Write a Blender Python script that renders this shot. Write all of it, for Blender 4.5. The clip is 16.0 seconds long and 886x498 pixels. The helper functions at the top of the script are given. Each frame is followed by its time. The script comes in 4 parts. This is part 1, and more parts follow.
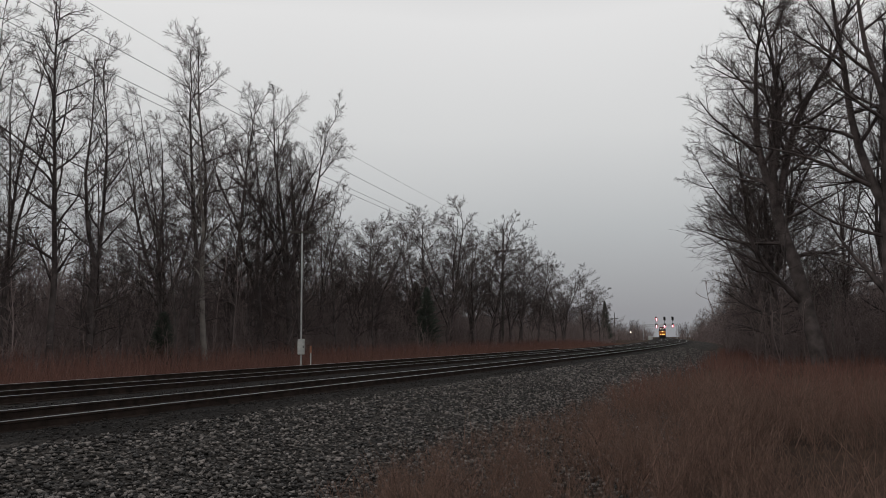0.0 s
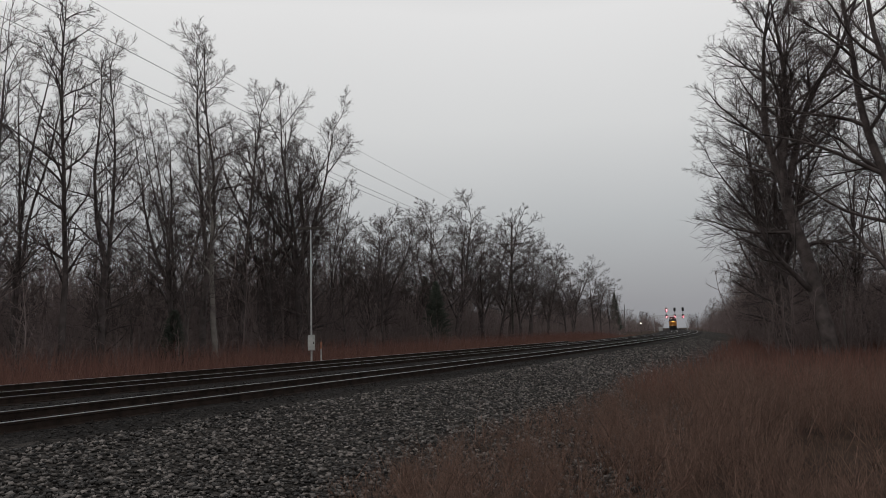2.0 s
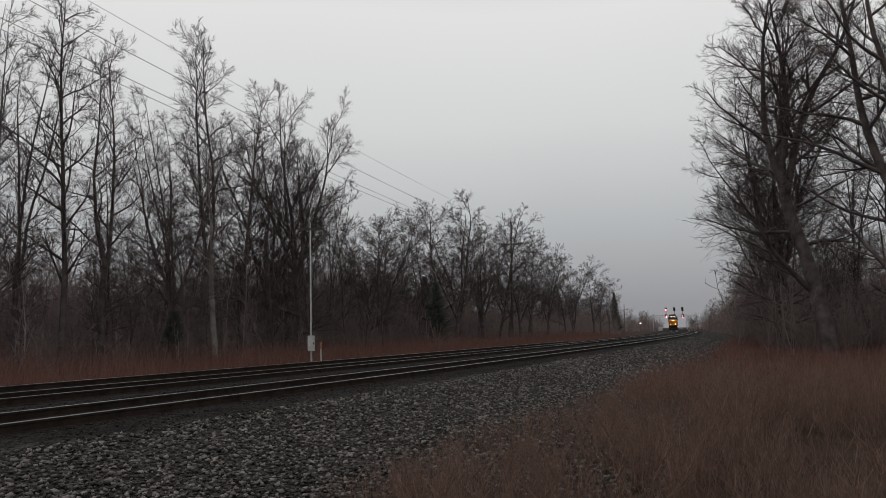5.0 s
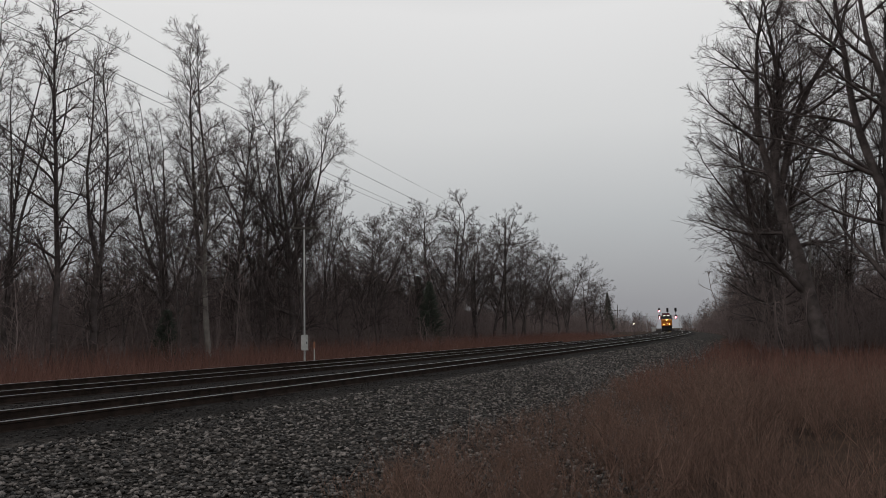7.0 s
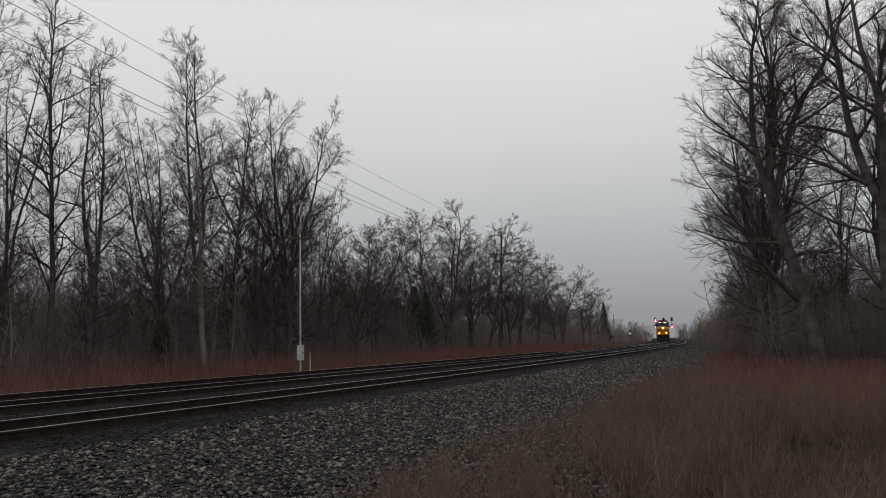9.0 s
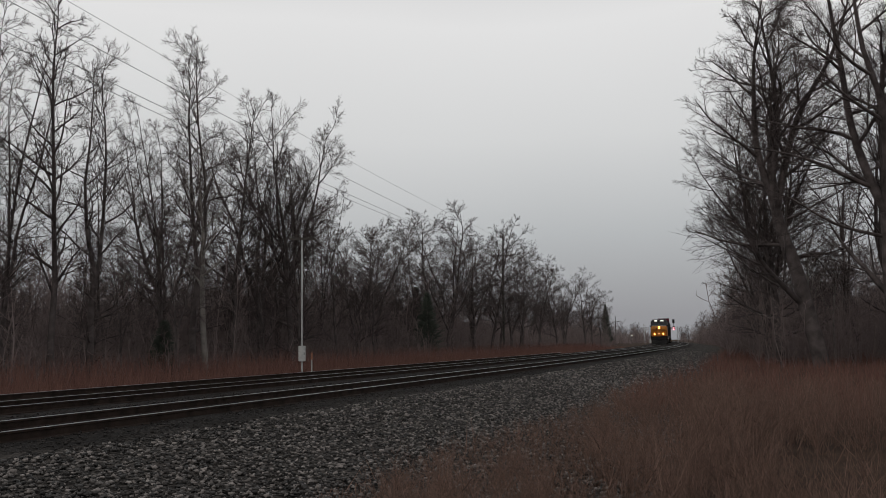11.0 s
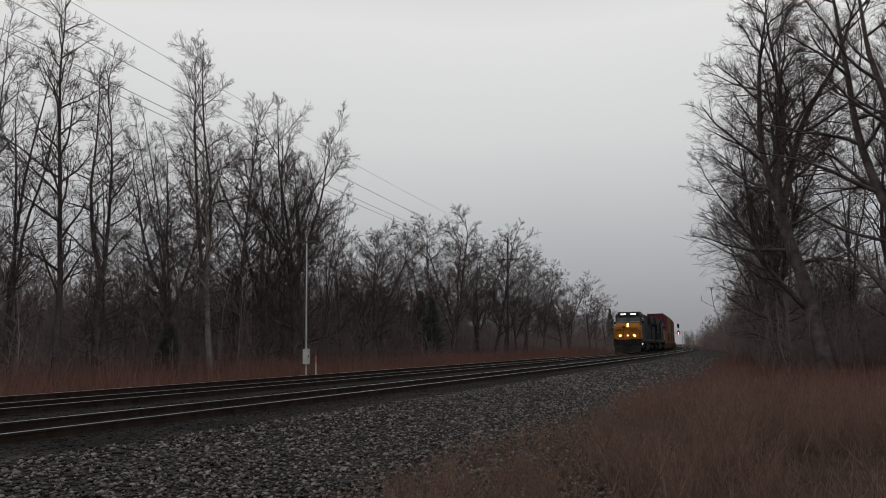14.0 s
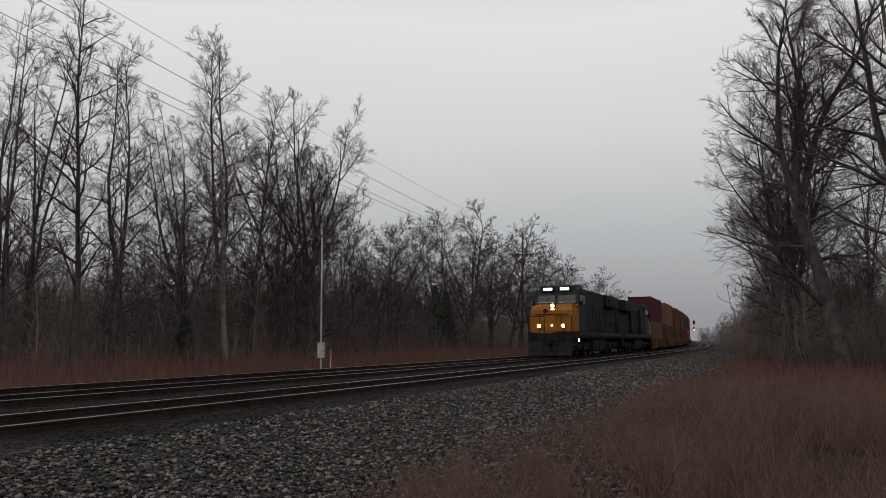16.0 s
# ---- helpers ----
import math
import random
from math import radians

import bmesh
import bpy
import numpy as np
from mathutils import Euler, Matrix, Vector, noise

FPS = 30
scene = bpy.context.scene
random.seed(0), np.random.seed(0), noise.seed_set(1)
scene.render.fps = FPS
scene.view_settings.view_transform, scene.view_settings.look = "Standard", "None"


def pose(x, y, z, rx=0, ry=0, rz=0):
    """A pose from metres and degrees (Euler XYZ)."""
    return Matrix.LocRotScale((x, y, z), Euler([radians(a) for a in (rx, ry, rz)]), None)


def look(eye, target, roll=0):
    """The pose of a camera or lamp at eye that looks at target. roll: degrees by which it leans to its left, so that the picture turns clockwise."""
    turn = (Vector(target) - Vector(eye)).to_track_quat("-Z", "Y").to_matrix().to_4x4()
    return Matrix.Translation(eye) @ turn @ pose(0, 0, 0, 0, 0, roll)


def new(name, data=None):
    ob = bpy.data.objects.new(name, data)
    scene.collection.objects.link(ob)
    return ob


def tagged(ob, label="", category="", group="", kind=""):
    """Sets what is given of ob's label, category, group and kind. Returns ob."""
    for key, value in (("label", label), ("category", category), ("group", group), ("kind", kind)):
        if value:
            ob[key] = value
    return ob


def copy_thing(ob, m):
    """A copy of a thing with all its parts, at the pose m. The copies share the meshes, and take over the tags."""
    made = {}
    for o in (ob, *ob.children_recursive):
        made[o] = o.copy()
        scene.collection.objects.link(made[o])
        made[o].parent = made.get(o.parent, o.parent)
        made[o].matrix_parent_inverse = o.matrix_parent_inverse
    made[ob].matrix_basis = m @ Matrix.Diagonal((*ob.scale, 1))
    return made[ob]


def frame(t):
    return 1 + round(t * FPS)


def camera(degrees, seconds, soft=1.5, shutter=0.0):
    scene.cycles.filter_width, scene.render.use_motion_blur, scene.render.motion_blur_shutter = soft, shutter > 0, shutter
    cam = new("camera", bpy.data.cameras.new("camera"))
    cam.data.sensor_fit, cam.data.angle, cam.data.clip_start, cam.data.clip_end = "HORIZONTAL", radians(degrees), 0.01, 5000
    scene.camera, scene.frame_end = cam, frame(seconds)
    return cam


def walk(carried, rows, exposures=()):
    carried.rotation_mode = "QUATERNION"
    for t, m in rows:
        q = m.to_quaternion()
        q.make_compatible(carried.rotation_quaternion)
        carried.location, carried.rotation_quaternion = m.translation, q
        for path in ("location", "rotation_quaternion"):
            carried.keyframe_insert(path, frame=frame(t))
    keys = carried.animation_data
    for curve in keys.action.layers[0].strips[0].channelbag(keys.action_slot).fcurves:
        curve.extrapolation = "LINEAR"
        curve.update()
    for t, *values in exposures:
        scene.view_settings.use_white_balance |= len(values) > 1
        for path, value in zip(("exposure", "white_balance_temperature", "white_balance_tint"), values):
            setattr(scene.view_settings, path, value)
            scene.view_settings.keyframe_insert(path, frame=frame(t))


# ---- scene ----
EYE = (0.0, 0.0, 1.017)         # z = 0 is the top of the rails
LENS = 57.0
cam = camera(LENS, 16.0, soft=0.7)
TURNS = [(0, 22.569, 6.26, -0.541), (0.5, 22.814, 6.333, -1.211), (1, 23.011, 6.081, -1.4), (1.5, 23.17, 5.84, -1.408), (2, 23.18, 5.859, -1.336), (2.5, 23.19, 5.884, -1.25), (3, 23.192, 5.807, -1.281), (3.5, 23.243, 5.796, -1.382), (4, 23.222, 5.787, -1.43), (6.5, 22.949, 6.012, -1.376), (7, 22.724, 5.854, -1.254), (7.5, 22.517, 6.02, -1.174), (8, 22.472, 6.411, -1.183), (8.5, 22.464, 6.528, -1.191), (9, 22.438, 6.531, -1.324), (11.5, 22.577, 6.734, -1.122), (12, 22.575, 6.99, -1.264), (12.5, 22.582, 7.011, -1.063), (13, 22.634, 6.945, -1.047), (13.5, 22.756, 6.941, -0.911), (14, 22.88, 6.882, -0.894), (14.5, 22.931, 6.842, -0.859), (15, 23.068, 6.868, -0.684), (15.5, 23.25, 6.529, -0.614), (16, 23.938, 6.529, -0.445)]


def sight(yaw, pitch, roll):
    y, p = radians(yaw), radians(pitch)
    way = Vector((-math.sin(y) * math.cos(p), math.cos(y) * math.cos(p), math.sin(p)))
    return look(EYE, Vector(EYE) + way * 10, roll)


walk(cam, [(t, sight(a, b, c)) for t, a, b, c in TURNS])

# ---- sky and light: a heavy overcast at dusk ----
world = bpy.data.worlds.new("overcast")
scene.world = world
world.use_nodes = True
wn, wl = world.node_tree.nodes, world.node_tree.links
wn.clear()
w_out = wn.new("ShaderNodeOutputWorld")
w_bg = wn.new("ShaderNodeBackground")
w_sky = wn.new("ShaderNodeTexSky")
w_sky.sky_type, w_sky.sun_disc = "NISHITA", False
w_sky.sun_elevation, w_sky.sun_rotation = radians(9), radians(200)
w_sky.dust_density = 4.0
w_gain = wn.new("ShaderNodeVectorMath")
w_gain.operation = "SCALE"
w_gain.inputs["Scale"].default_value = 0.05
w_co = wn.new("ShaderNodeTexCoord")
w_sep = wn.new("ShaderNodeSeparateXYZ")
w_noise = wn.new("ShaderNodeTexNoise")
w_noise.inputs["Scale"].default_value = 2.2
w_noise.inputs["Detail"].default_value = 4
w_add = wn.new("ShaderNodeMath")
w_add.operation = "MULTIPLY_ADD"
w_ramp = wn.new("ShaderNodeValToRGB")
w_ramp.color_ramp.elements[0].position, w_ramp.color_ramp.elements[0].color = 0.0, (0.275, 0.285, 0.303, 1)
w_ramp.color_ramp.elements[1].position, w_ramp.color_ramp.elements[1].color = 1.0, (0.30, 0.30, 0.31, 1)
for at, col in ((0.05, (0.325, 0.327, 0.345, 1)), (0.15, (0.485, 0.50, 0.513, 1)), (0.27, (0.685, 0.69, 0.692, 1)), (0.40, (0.80, 0.797, 0.797, 1)), (0.58, (0.56, 0.562, 0.57, 1))):
    e = w_ramp.color_ramp.elements.new(at)
    e.color = col
w_mix = wn.new("ShaderNodeMix")
w_mix.data_type = "RGBA"
w_mix.inputs["Factor"].default_value = 0.94
wl.new(w_co.outputs["Generated"], w_sep.inputs[0])
wl.new(w_co.outputs["Generated"], w_noise.inputs["Vector"])
wl.new(w_noise.outputs["Fac"], w_add.inputs[0])
w_add.inputs[1].default_value = 0.05
wl.new(w_sep.outputs["Z"], w_add.inputs[2])
wl.new(w_add.outputs[0], w_ramp.inputs["Fac"])
wl.new(w_sky.outputs["Color"], w_gain.inputs[0])
wl.new(w_gain.outputs[0], w_mix.inputs[6])
wl.new(w_ramp.outputs["Color"], w_mix.inputs[7])
wl.new(w_mix.outputs[2], w_bg.inputs["Color"])
w_bg.inputs["Strength"].default_value = 1.0
wl.new(w_bg.outputs[0], w_out.inputs["Surface"])
sun_data = bpy.data.lights.new("sun", "SUN")
sun_data.energy, sun_data.angle, sun_data.color = 0.5, radians(60), (1.0, 0.97, 0.93)
sun = new("sun", sun_data)
sun.matrix_world = look((0, 0, 50), (14, 30, 0))
scene.view_settings.exposure = 0.0


# ---- materials ----
def material(name, dark, light, scale=4.0, fine=60.0, rough=0.9, bump=0.3, metal=0.0, island=0.0, per_object=0.0, wear=0.25, gloss=0.5, skew=None):
    """A surface of two colours, mixed by stains and grain, with fine relief."""
    m = bpy.data.materials.new(name)
    m.use_nodes = True
    n, l = m.node_tree.nodes, m.node_tree.links
    b = n["Principled BSDF"]
    co = n.new("ShaderNodeTexCoord")
    big, small = n.new("ShaderNodeTexNoise"), n.new("ShaderNodeTexNoise")
    big.inputs["Scale"].default_value, big.inputs["Detail"].default_value = scale, 4
    small.inputs["Scale"].default_value, small.inputs["Detail"].default_value = fine, 3
    l.new(co.outputs["Object"], big.inputs["Vector"])
    l.new(co.outputs["Object"], small.inputs["Vector"])
    s = n.new("ShaderNodeMath")
    s.operation = "MULTIPLY_ADD"
    s.inputs[1].default_value = wear
    l.new(small.outputs["Fac"], s.inputs[0])
    l.new(big.outputs["Fac"], s.inputs[2])
    value = s.outputs[0]
    for amount, node, out in ((island, "ShaderNodeNewGeometry", "Random Per Island"), (per_object, "ShaderNodeObjectInfo", "Random")):
        if amount:
            src, add = n.new(node), n.new("ShaderNodeMath")
            add.operation = "MULTIPLY_ADD"
            add.inputs[1].default_value = amount
            l.new(src.outputs[out], add.inputs[0])
            l.new(value, add.inputs[2])
            value = add.outputs[0]
    r = n.new("ShaderNodeValToRGB")
    mid = 0.5 + 0.5 * (wear + island + per_object)
    half = 0.22 + 0.5 * (island + per_object)
    r.color_ramp.elements[0].position, r.color_ramp.elements[1].position = max(0.0, mid - half), 1.0
    r.color_ramp.elements[0].color, r.color_ramp.elements[1].color = (*dark, 1), (*light, 1)
    if skew:
        e = r.color_ramp.elements.new(skew)
        e.color = (*[a + 0.16 * (c - a) for a, c in zip(dark, light)], 1)
    sc = n.new("ShaderNodeMath")
    sc.operation = "MULTIPLY"
    sc.inputs[1].default_value = 1.0 / (mid + half)
    r.color_ramp.elements[0].position = max(0.0, mid - half) / (mid + half)
    l.new(value, sc.inputs[0])
    l.new(sc.outputs[0], r.inputs["Fac"])
    l.new(r.outputs["Color"], b.inputs["Base Color"])
    b.inputs["Roughness"].default_value, b.inputs["Metallic"].default_value = rough, metal
    b.inputs["Specular IOR Level"].default_value = gloss
    if bump:
        bn = n.new("ShaderNodeBump")
        bn.inputs["Strength"].default_value, bn.inputs["Distance"].default_value = bump, 0.02
        l.new(small.outputs["Fac"], bn.inputs["Height"])
        l.new(bn.outputs[0], b.inputs["Normal"])
    return m


def glow(name, color, strength):
    m = bpy.data.materials.new(name)
    m.use_nodes = True
    b = m.node_tree.nodes["Principled BSDF"]
    b.inputs["Base Color"].default_value = (0.8, 0.8, 0.8, 1)
    b.inputs["Emission Color"].default_value = (*color, 1)
    b.inputs["Emission Strength"].default_value = strength
    return m


def glass(name):
    m = bpy.data.materials.new(name)
    m.use_nodes = True
    b = m.node_tree.nodes["Principled BSDF"]
    b.inputs["Base Color"].default_value = (0.02, 0.024, 0.028, 1)
    b.inputs["Roughness"].default_value = 0.08
    return m


BARK = material("bark", (0.042, 0.035, 0.034), (0.14, 0.117, 0.113), 1.5, 30, 0.95, 0.6, gloss=0.15)
BARK_PALE = material("pale_bark", (0.09, 0.08, 0.073), (0.25, 0.225, 0.205), 2.0, 20, 0.9, 0.4)
TWIG = material("twig", (0.050, 0.040, 0.039), (0.14, 0.112, 0.108), 1.0, 20, 0.95, 0, gloss=0.1)
BRUSH = material("brush", (0.11, 0.087, 0.084), (0.28, 0.222, 0.212), 0.3, 6, 0.95, 0, island=0.5, gloss=0.1)
CEDAR = material("cedar", (0.03, 0.036, 0.028), (0.075, 0.085, 0.066), 0.6, 9, 0.95, 0, island=0.4)
GRASS = material("dry_grass", (0.066, 0.031, 0.026), (0.20, 0.108, 0.086), 0.12, 4, 0.95, 0, island=0.6, gloss=0.1)
STEM = material("weed_stem", (0.030, 0.019, 0.017), (0.27, 0.168, 0.128), 0.4, 8, 0.9, 0, island=1.1, gloss=0.2)
STONE = material("ballast_stone", (0.004, 0.0038, 0.0037), (0.29, 0.256, 0.236), 2.5, 60, 0.6, 0.2, island=2.4, gloss=0.4, skew=0.6)
STONE_DARK = material("dark_stone", (0.012, 0.011, 0.0105), (0.055, 0.049, 0.046), 2.5, 60, 0.8, 0.2, island=0.8, gloss=0.15)
RAIL_STEEL = material("rail_steel", (0.30, 0.30, 0.31), (0.55, 0.55, 0.56), 6, 80, 0.32, 0.05, metal=1.0)
RAIL_RUST = material("rail_rust", (0.014, 0.010, 0.0085), (0.045, 0.031, 0.025), 5, 50, 0.9, 0.3, gloss=0.15)
TIE_WOOD = material("tie_wood", (0.014, 0.0115, 0.0105), (0.048, 0.040, 0.036), 3, 40, 0.95, 0.6, per_object=0.5, gloss=0.1)
POLE_WOOD = material("pole_wood", (0.035, 0.03, 0.027), (0.10, 0.088, 0.078), 3, 40, 0.9, 0.5)
GALVANISED = material("galvanised", (0.32, 0.32, 0.32), (0.5, 0.5, 0.49), 5, 60, 0.55, 0.1, metal=0.3)
WIRE = material("wire", (0.03, 0.03, 0.03), (0.06, 0.06, 0.06), 5, 30, 0.6, 0)
BOX_GREY = material("box_grey", (0.34, 0.34, 0.33), (0.52, 0.52, 0.5), 6, 40, 0.6, 0.1)
RED_MARK = material("marker_paint", (0.25, 0.10, 0.06), (0.4, 0.18, 0.11), 8, 40, 0.7, 0.1)
YELLOW = material("yellow_paint", (0.25, 0.092, 0.009), (0.40, 0.155, 0.016), 2.0, 30, 0.55, 0.05, gloss=0.25)
BLUE = material("dark_blue_paint", (0.010, 0.012, 0.016), (0.030, 0.033, 0.040), 1.5, 30, 0.75, 0.05, gloss=0.15)
BLACK = material("black_paint", (0.008, 0.008, 0.008), (0.026, 0.024, 0.023), 3, 40, 0.8, 0.15, gloss=0.15)
CAB_GREY = material("cab_grey", (0.02, 0.02, 0.022), (0.05, 0.05, 0.052), 2, 30, 0.7, 0.05, gloss=0.2)
WELL_RUST = material("well_paint", (0.06, 0.03, 0.014), (0.14, 0.075, 0.032), 2, 20, 0.8, 0.2, gloss=0.15)
BOX_RED = material("container_red", (0.06, 0.012, 0.019), (0.115, 0.024, 0.036), 1.0, 20, 0.75, 0.1, gloss=0.15)
BOX_ORANGE = material("container_orange", (0.085, 0.02, 0.012), (0.15, 0.038, 0.022), 1.0, 20, 0.75, 0.1, gloss=0.15)
BOX_TAN = material("container_tan", (0.11, 0.064, 0.03), (0.18, 0.108, 0.052), 1.0, 20, 0.75, 0.1, gloss=0.15)
BOX_SLATE = material("container_slate", (0.026, 0.027, 0.028), (0.06, 0.06, 0.06), 1.0, 20, 0.75, 0.1, gloss=0.15)
BOX_BROWN = material("container_brown", (0.06, 0.027, 0.019), (0.12, 0.055, 0.038), 1.0, 20, 0.75, 0.1, gloss=0.15)
PANE = glass("cab_glass")
LAMP = glow("headlight_glow", (1.0, 0.31, 0.035), 30)
LAMP_WHITE = glow("step_light_glow", (1.0, 0.85, 0.62), 5)
BOARD_GLOW = glow("number_board_glow", (1.0, 0.97, 0.9), 1.6)
RED_LIGHT = glow("signal_red_glow", (1.0, 0.12, 0.16), 30)
RED_DIM = glow("signal_pink_glow", (1.0, 0.30, 0.34), 6)


def ground_material():
    """Ballast along the line that runs out raggedly into leaf-strewn soil."""
    m = bpy.data.materials.new("ground")
    m.use_nodes = True
    n, l = m.node_tree.nodes, m.node_tree.links
    b = n["Principled BSDF"]
    geo, sep = n.new("ShaderNodeNewGeometry"), n.new("ShaderNodeSeparateXYZ")
    l.new(geo.outputs["Position"], sep.inputs[0])

    def op(kind, a, c, clamp=False):
        k = n.new("ShaderNodeMath")
        k.operation, k.use_clamp = kind, clamp
        for i, v in enumerate((a, c)):
            if isinstance(v, (int, float)):
                k.inputs[i].default_value = v
            else:
                l.new(v, k.inputs[i])
        return k.outputs[0]

    def grain(scale, detail=4):
        k = n.new("ShaderNodeTexNoise")
        k.inputs["Scale"].default_value, k.inputs["Detail"].default_value = scale, detail
        l.new(geo.outputs["Position"], k.inputs["Vector"])
        return k.outputs["Fac"]

    def ramp(src, *stops):
        k = n.new("ShaderNodeValToRGB")
        k.color_ramp.elements[0].position, k.color_ramp.elements[0].color = stops[0][0], (*stops[0][1], 1)
        k.color_ramp.elements[1].position, k.color_ramp.elements[1].color = stops[-1][0], (*stops[-1][1], 1)
        l.new(src, k.inputs["Fac"])
        return k.outputs["Color"]

    t = op("MINIMUM", op("MAXIMUM", op("SUBTRACT", sep.outputs["Y"], 0.0), 0.0), 228.0)
    more = op("MULTIPLY", op("MAXIMUM", op("SUBTRACT", sep.outputs["Y"], 228.0), 0.0), 0.1368)
    off = op("ADD", op("ADD", op("ADD", sep.outputs["X"], 9.445), more), op("MULTIPLY", op("MULTIPLY", t, t), 0.0003))
    ragged = op("MULTIPLY", op("SUBTRACT", op("ADD", grain(0.5), op("MULTIPLY", grain(5.0), 0.5)), 0.75), 5.0)
    near_edge = op("MULTIPLY", op("SUBTRACT", op("ADD", off, ragged), 5.2), 0.7, True)
    far_edge = op("MULTIPLY", op("SUBTRACT", -9.4, op("ADD", off, op("MULTIPLY", ragged, 0.2))), 2.0, True)
    soil_part = op("MAXIMUM", near_edge, far_edge)
    vor = n.new("ShaderNodeTexVoronoi")
    vor.inputs["Scale"].default_value = 19.0
    l.new(geo.outputs["Position"], vor.inputs["Vector"])
    cell = n.new("ShaderNodeSeparateColor")
    l.new(vor.outputs["Color"], cell.inputs[0])
    # bed coloured darker than the loose stones: painted shade for the gaps between them
    stone = ramp(op("MULTIPLY", cell.outputs[0], op("ADD", grain(1.2), 0.45)), (0.1, (0.006, 0.0057, 0.0055)), (0.95, (0.09, 0.08, 0.073)))
    # darker bed under the tracks, up to a ragged line beside the nearest rail
    dark_band = op("MULTIPLY", op("SUBTRACT", 1.25, op("ADD", off, op("MULTIPLY", ragged, 0.06))), 3.0, True)
    dark = n.new("ShaderNodeMix")
    dark.data_type = "RGBA"
    l.new(dark_band, dark.inputs["Factor"])
    l.new(stone, dark.inputs[6])
    l.new(ramp(op("MULTIPLY", cell.outputs[1], grain(2.0)), (0.1, (0.012, 0.011, 0.0105)), (0.7, (0.05, 0.044, 0.041))), dark.inputs[7])
    soil = ramp(op("ADD", op("MULTIPLY", grain(0.7), 0.6), op("MULTIPLY", grain(26.0, 6), 0.5)), (0.35, (0.014, 0.009, 0.007)), (0.75, (0.09, 0.058, 0.042)))
    mix = n.new("ShaderNodeMix")
    mix.data_type = "RGBA"
    l.new(soil_part, mix.inputs["Factor"])
    l.new(dark.outputs[2], mix.inputs[6])
    l.new(soil, mix.inputs[7])
    l.new(mix.outputs[2], b.inputs["Base Color"])
    b.inputs["Roughness"].default_value = 0.95
    b.inputs["Specular IOR Level"].default_value = 0.1
    bump = n.new("ShaderNodeBump")
    bump.inputs["Strength"].default_value, bump.inputs["Distance"].default_value = 1.0, 0.04
    l.new(vor.outputs["Distance"], bump.inputs["Height"])
    l.new(bump.outputs[0], b.inputs["Normal"])
    return m


GROUND = ground_material()


# ---- mesh helpers ----
def mesh_of(name, verts, faces, mats):
    me = bpy.data.meshes.new(name)
    me.from_pydata([tuple(v) for v in verts], [], faces)
    for m in (mats if isinstance(mats, (list, tuple)) else [mats]):
        me.materials.append(m)
    me.update()
    return me


def fast_mesh(name, verts, quads, mat):
    """A mesh from arrays: verts (n, 3), faces (m, 3 or 4)."""
    me = bpy.data.meshes.new(name)
    me.vertices.add(len(verts))
    me.vertices.foreach_set("co", np.asarray(verts, np.float32).ravel())
    k = quads.shape[1]
    me.loops.add(quads.size)
    me.loops.foreach_set("vertex_index", quads.astype(np.int32).ravel())
    me.polygons.add(len(quads))
    me.polygons.foreach_set("loop_start", np.arange(0, quads.size, k, dtype=np.int32))
    me.materials.append(mat)
    me.update(calc_edges=True)
    me.validate()
    return me


def part(name, bm, mat, parent=None, label=""):
    me = bpy.data.meshes.new(name)
    bm.to_mesh(me)
    bm.free()
    me.materials.append(mat)
    return part_mesh(name, me, parent, label)


def part_mesh(name, me, parent=None, label="", at=None):
    ob = new(name, me)
    if parent:
        ob.parent = parent
    if at is not None:
        ob.matrix_basis = at
    return tagged(ob, label) if label else ob


def box(bm, x0, x1, y0, y1, z0, z1, bevel=0.0):
    g = bmesh.ops.create_cube(bm, size=1.0)
    bmesh.ops.scale(bm, vec=(x1 - x0, y1 - y0, z1 - z0), verts=g["verts"])
    bmesh.ops.translate(bm, vec=((x0 + x1) / 2, (y0 + y1) / 2, (z0 + z1) / 2), verts=g["verts"])
    if bevel:
        edges = list({e for v in g["verts"] for e in v.link_edges})
        bmesh.ops.bevel(bm, geom=edges, offset=bevel, segments=2, affect="EDGES")
    return bm


def boxes(*rows, bevel=0.0):
    bm = bmesh.new()
    for r in rows:
        box(bm, *r, bevel=bevel)
    return bm


def rod(bm, a, b, r0, r1=None, sides=8):
    a, b = Vector(a), Vector(b)
    way = b - a
    m = Matrix.Translation((a + b) / 2) @ way.to_track_quat("Z", "Y").to_matrix().to_4x4()
    bmesh.ops.create_cone(bm, cap_ends=True, segments=sides, radius1=r0, radius2=r0 if r1 is None else r1, depth=way.length, matrix=m)
    return bm


def prism(bm, profile, x0, x1):
    """A solid with a profile of (y, z) drawn out from x0 to x1."""
    a = [bm.verts.new((x0, y, z)) for y, z in profile]
    b = [bm.verts.new((x1, y, z)) for y, z in profile]
    n = len(profile)
    bm.faces.new(a)
    bm.faces.new(b[::-1])
    for i in range(n):
        bm.faces.new((a[i], b[i], b[(i + 1) % n], a[(i + 1) % n]))
    bmesh.ops.recalc_face_normals(bm, faces=bm.faces)
    return bm


# ---- the line of the track ----
NEAR, GAUGE, FAR = -9.445, 1.505, -4.368      # nearest rail, rail to rail, second track's first rail
BEND_FROM, BEND, BEND_LONG = 0.0, 0.0006, 228


def track_x(y):
    t = np.clip(np.asarray(y, float) - BEND_FROM, 0, BEND_LONG)
    more = np.maximum(np.asarray(y, float) - BEND_FROM - BEND_LONG, 0)
    return NEAR - BEND * t * t / 2 - BEND * BEND_LONG * more


def slope(y):
    return float(-BEND * min(max(y - BEND_FROM, 0), BEND_LONG))


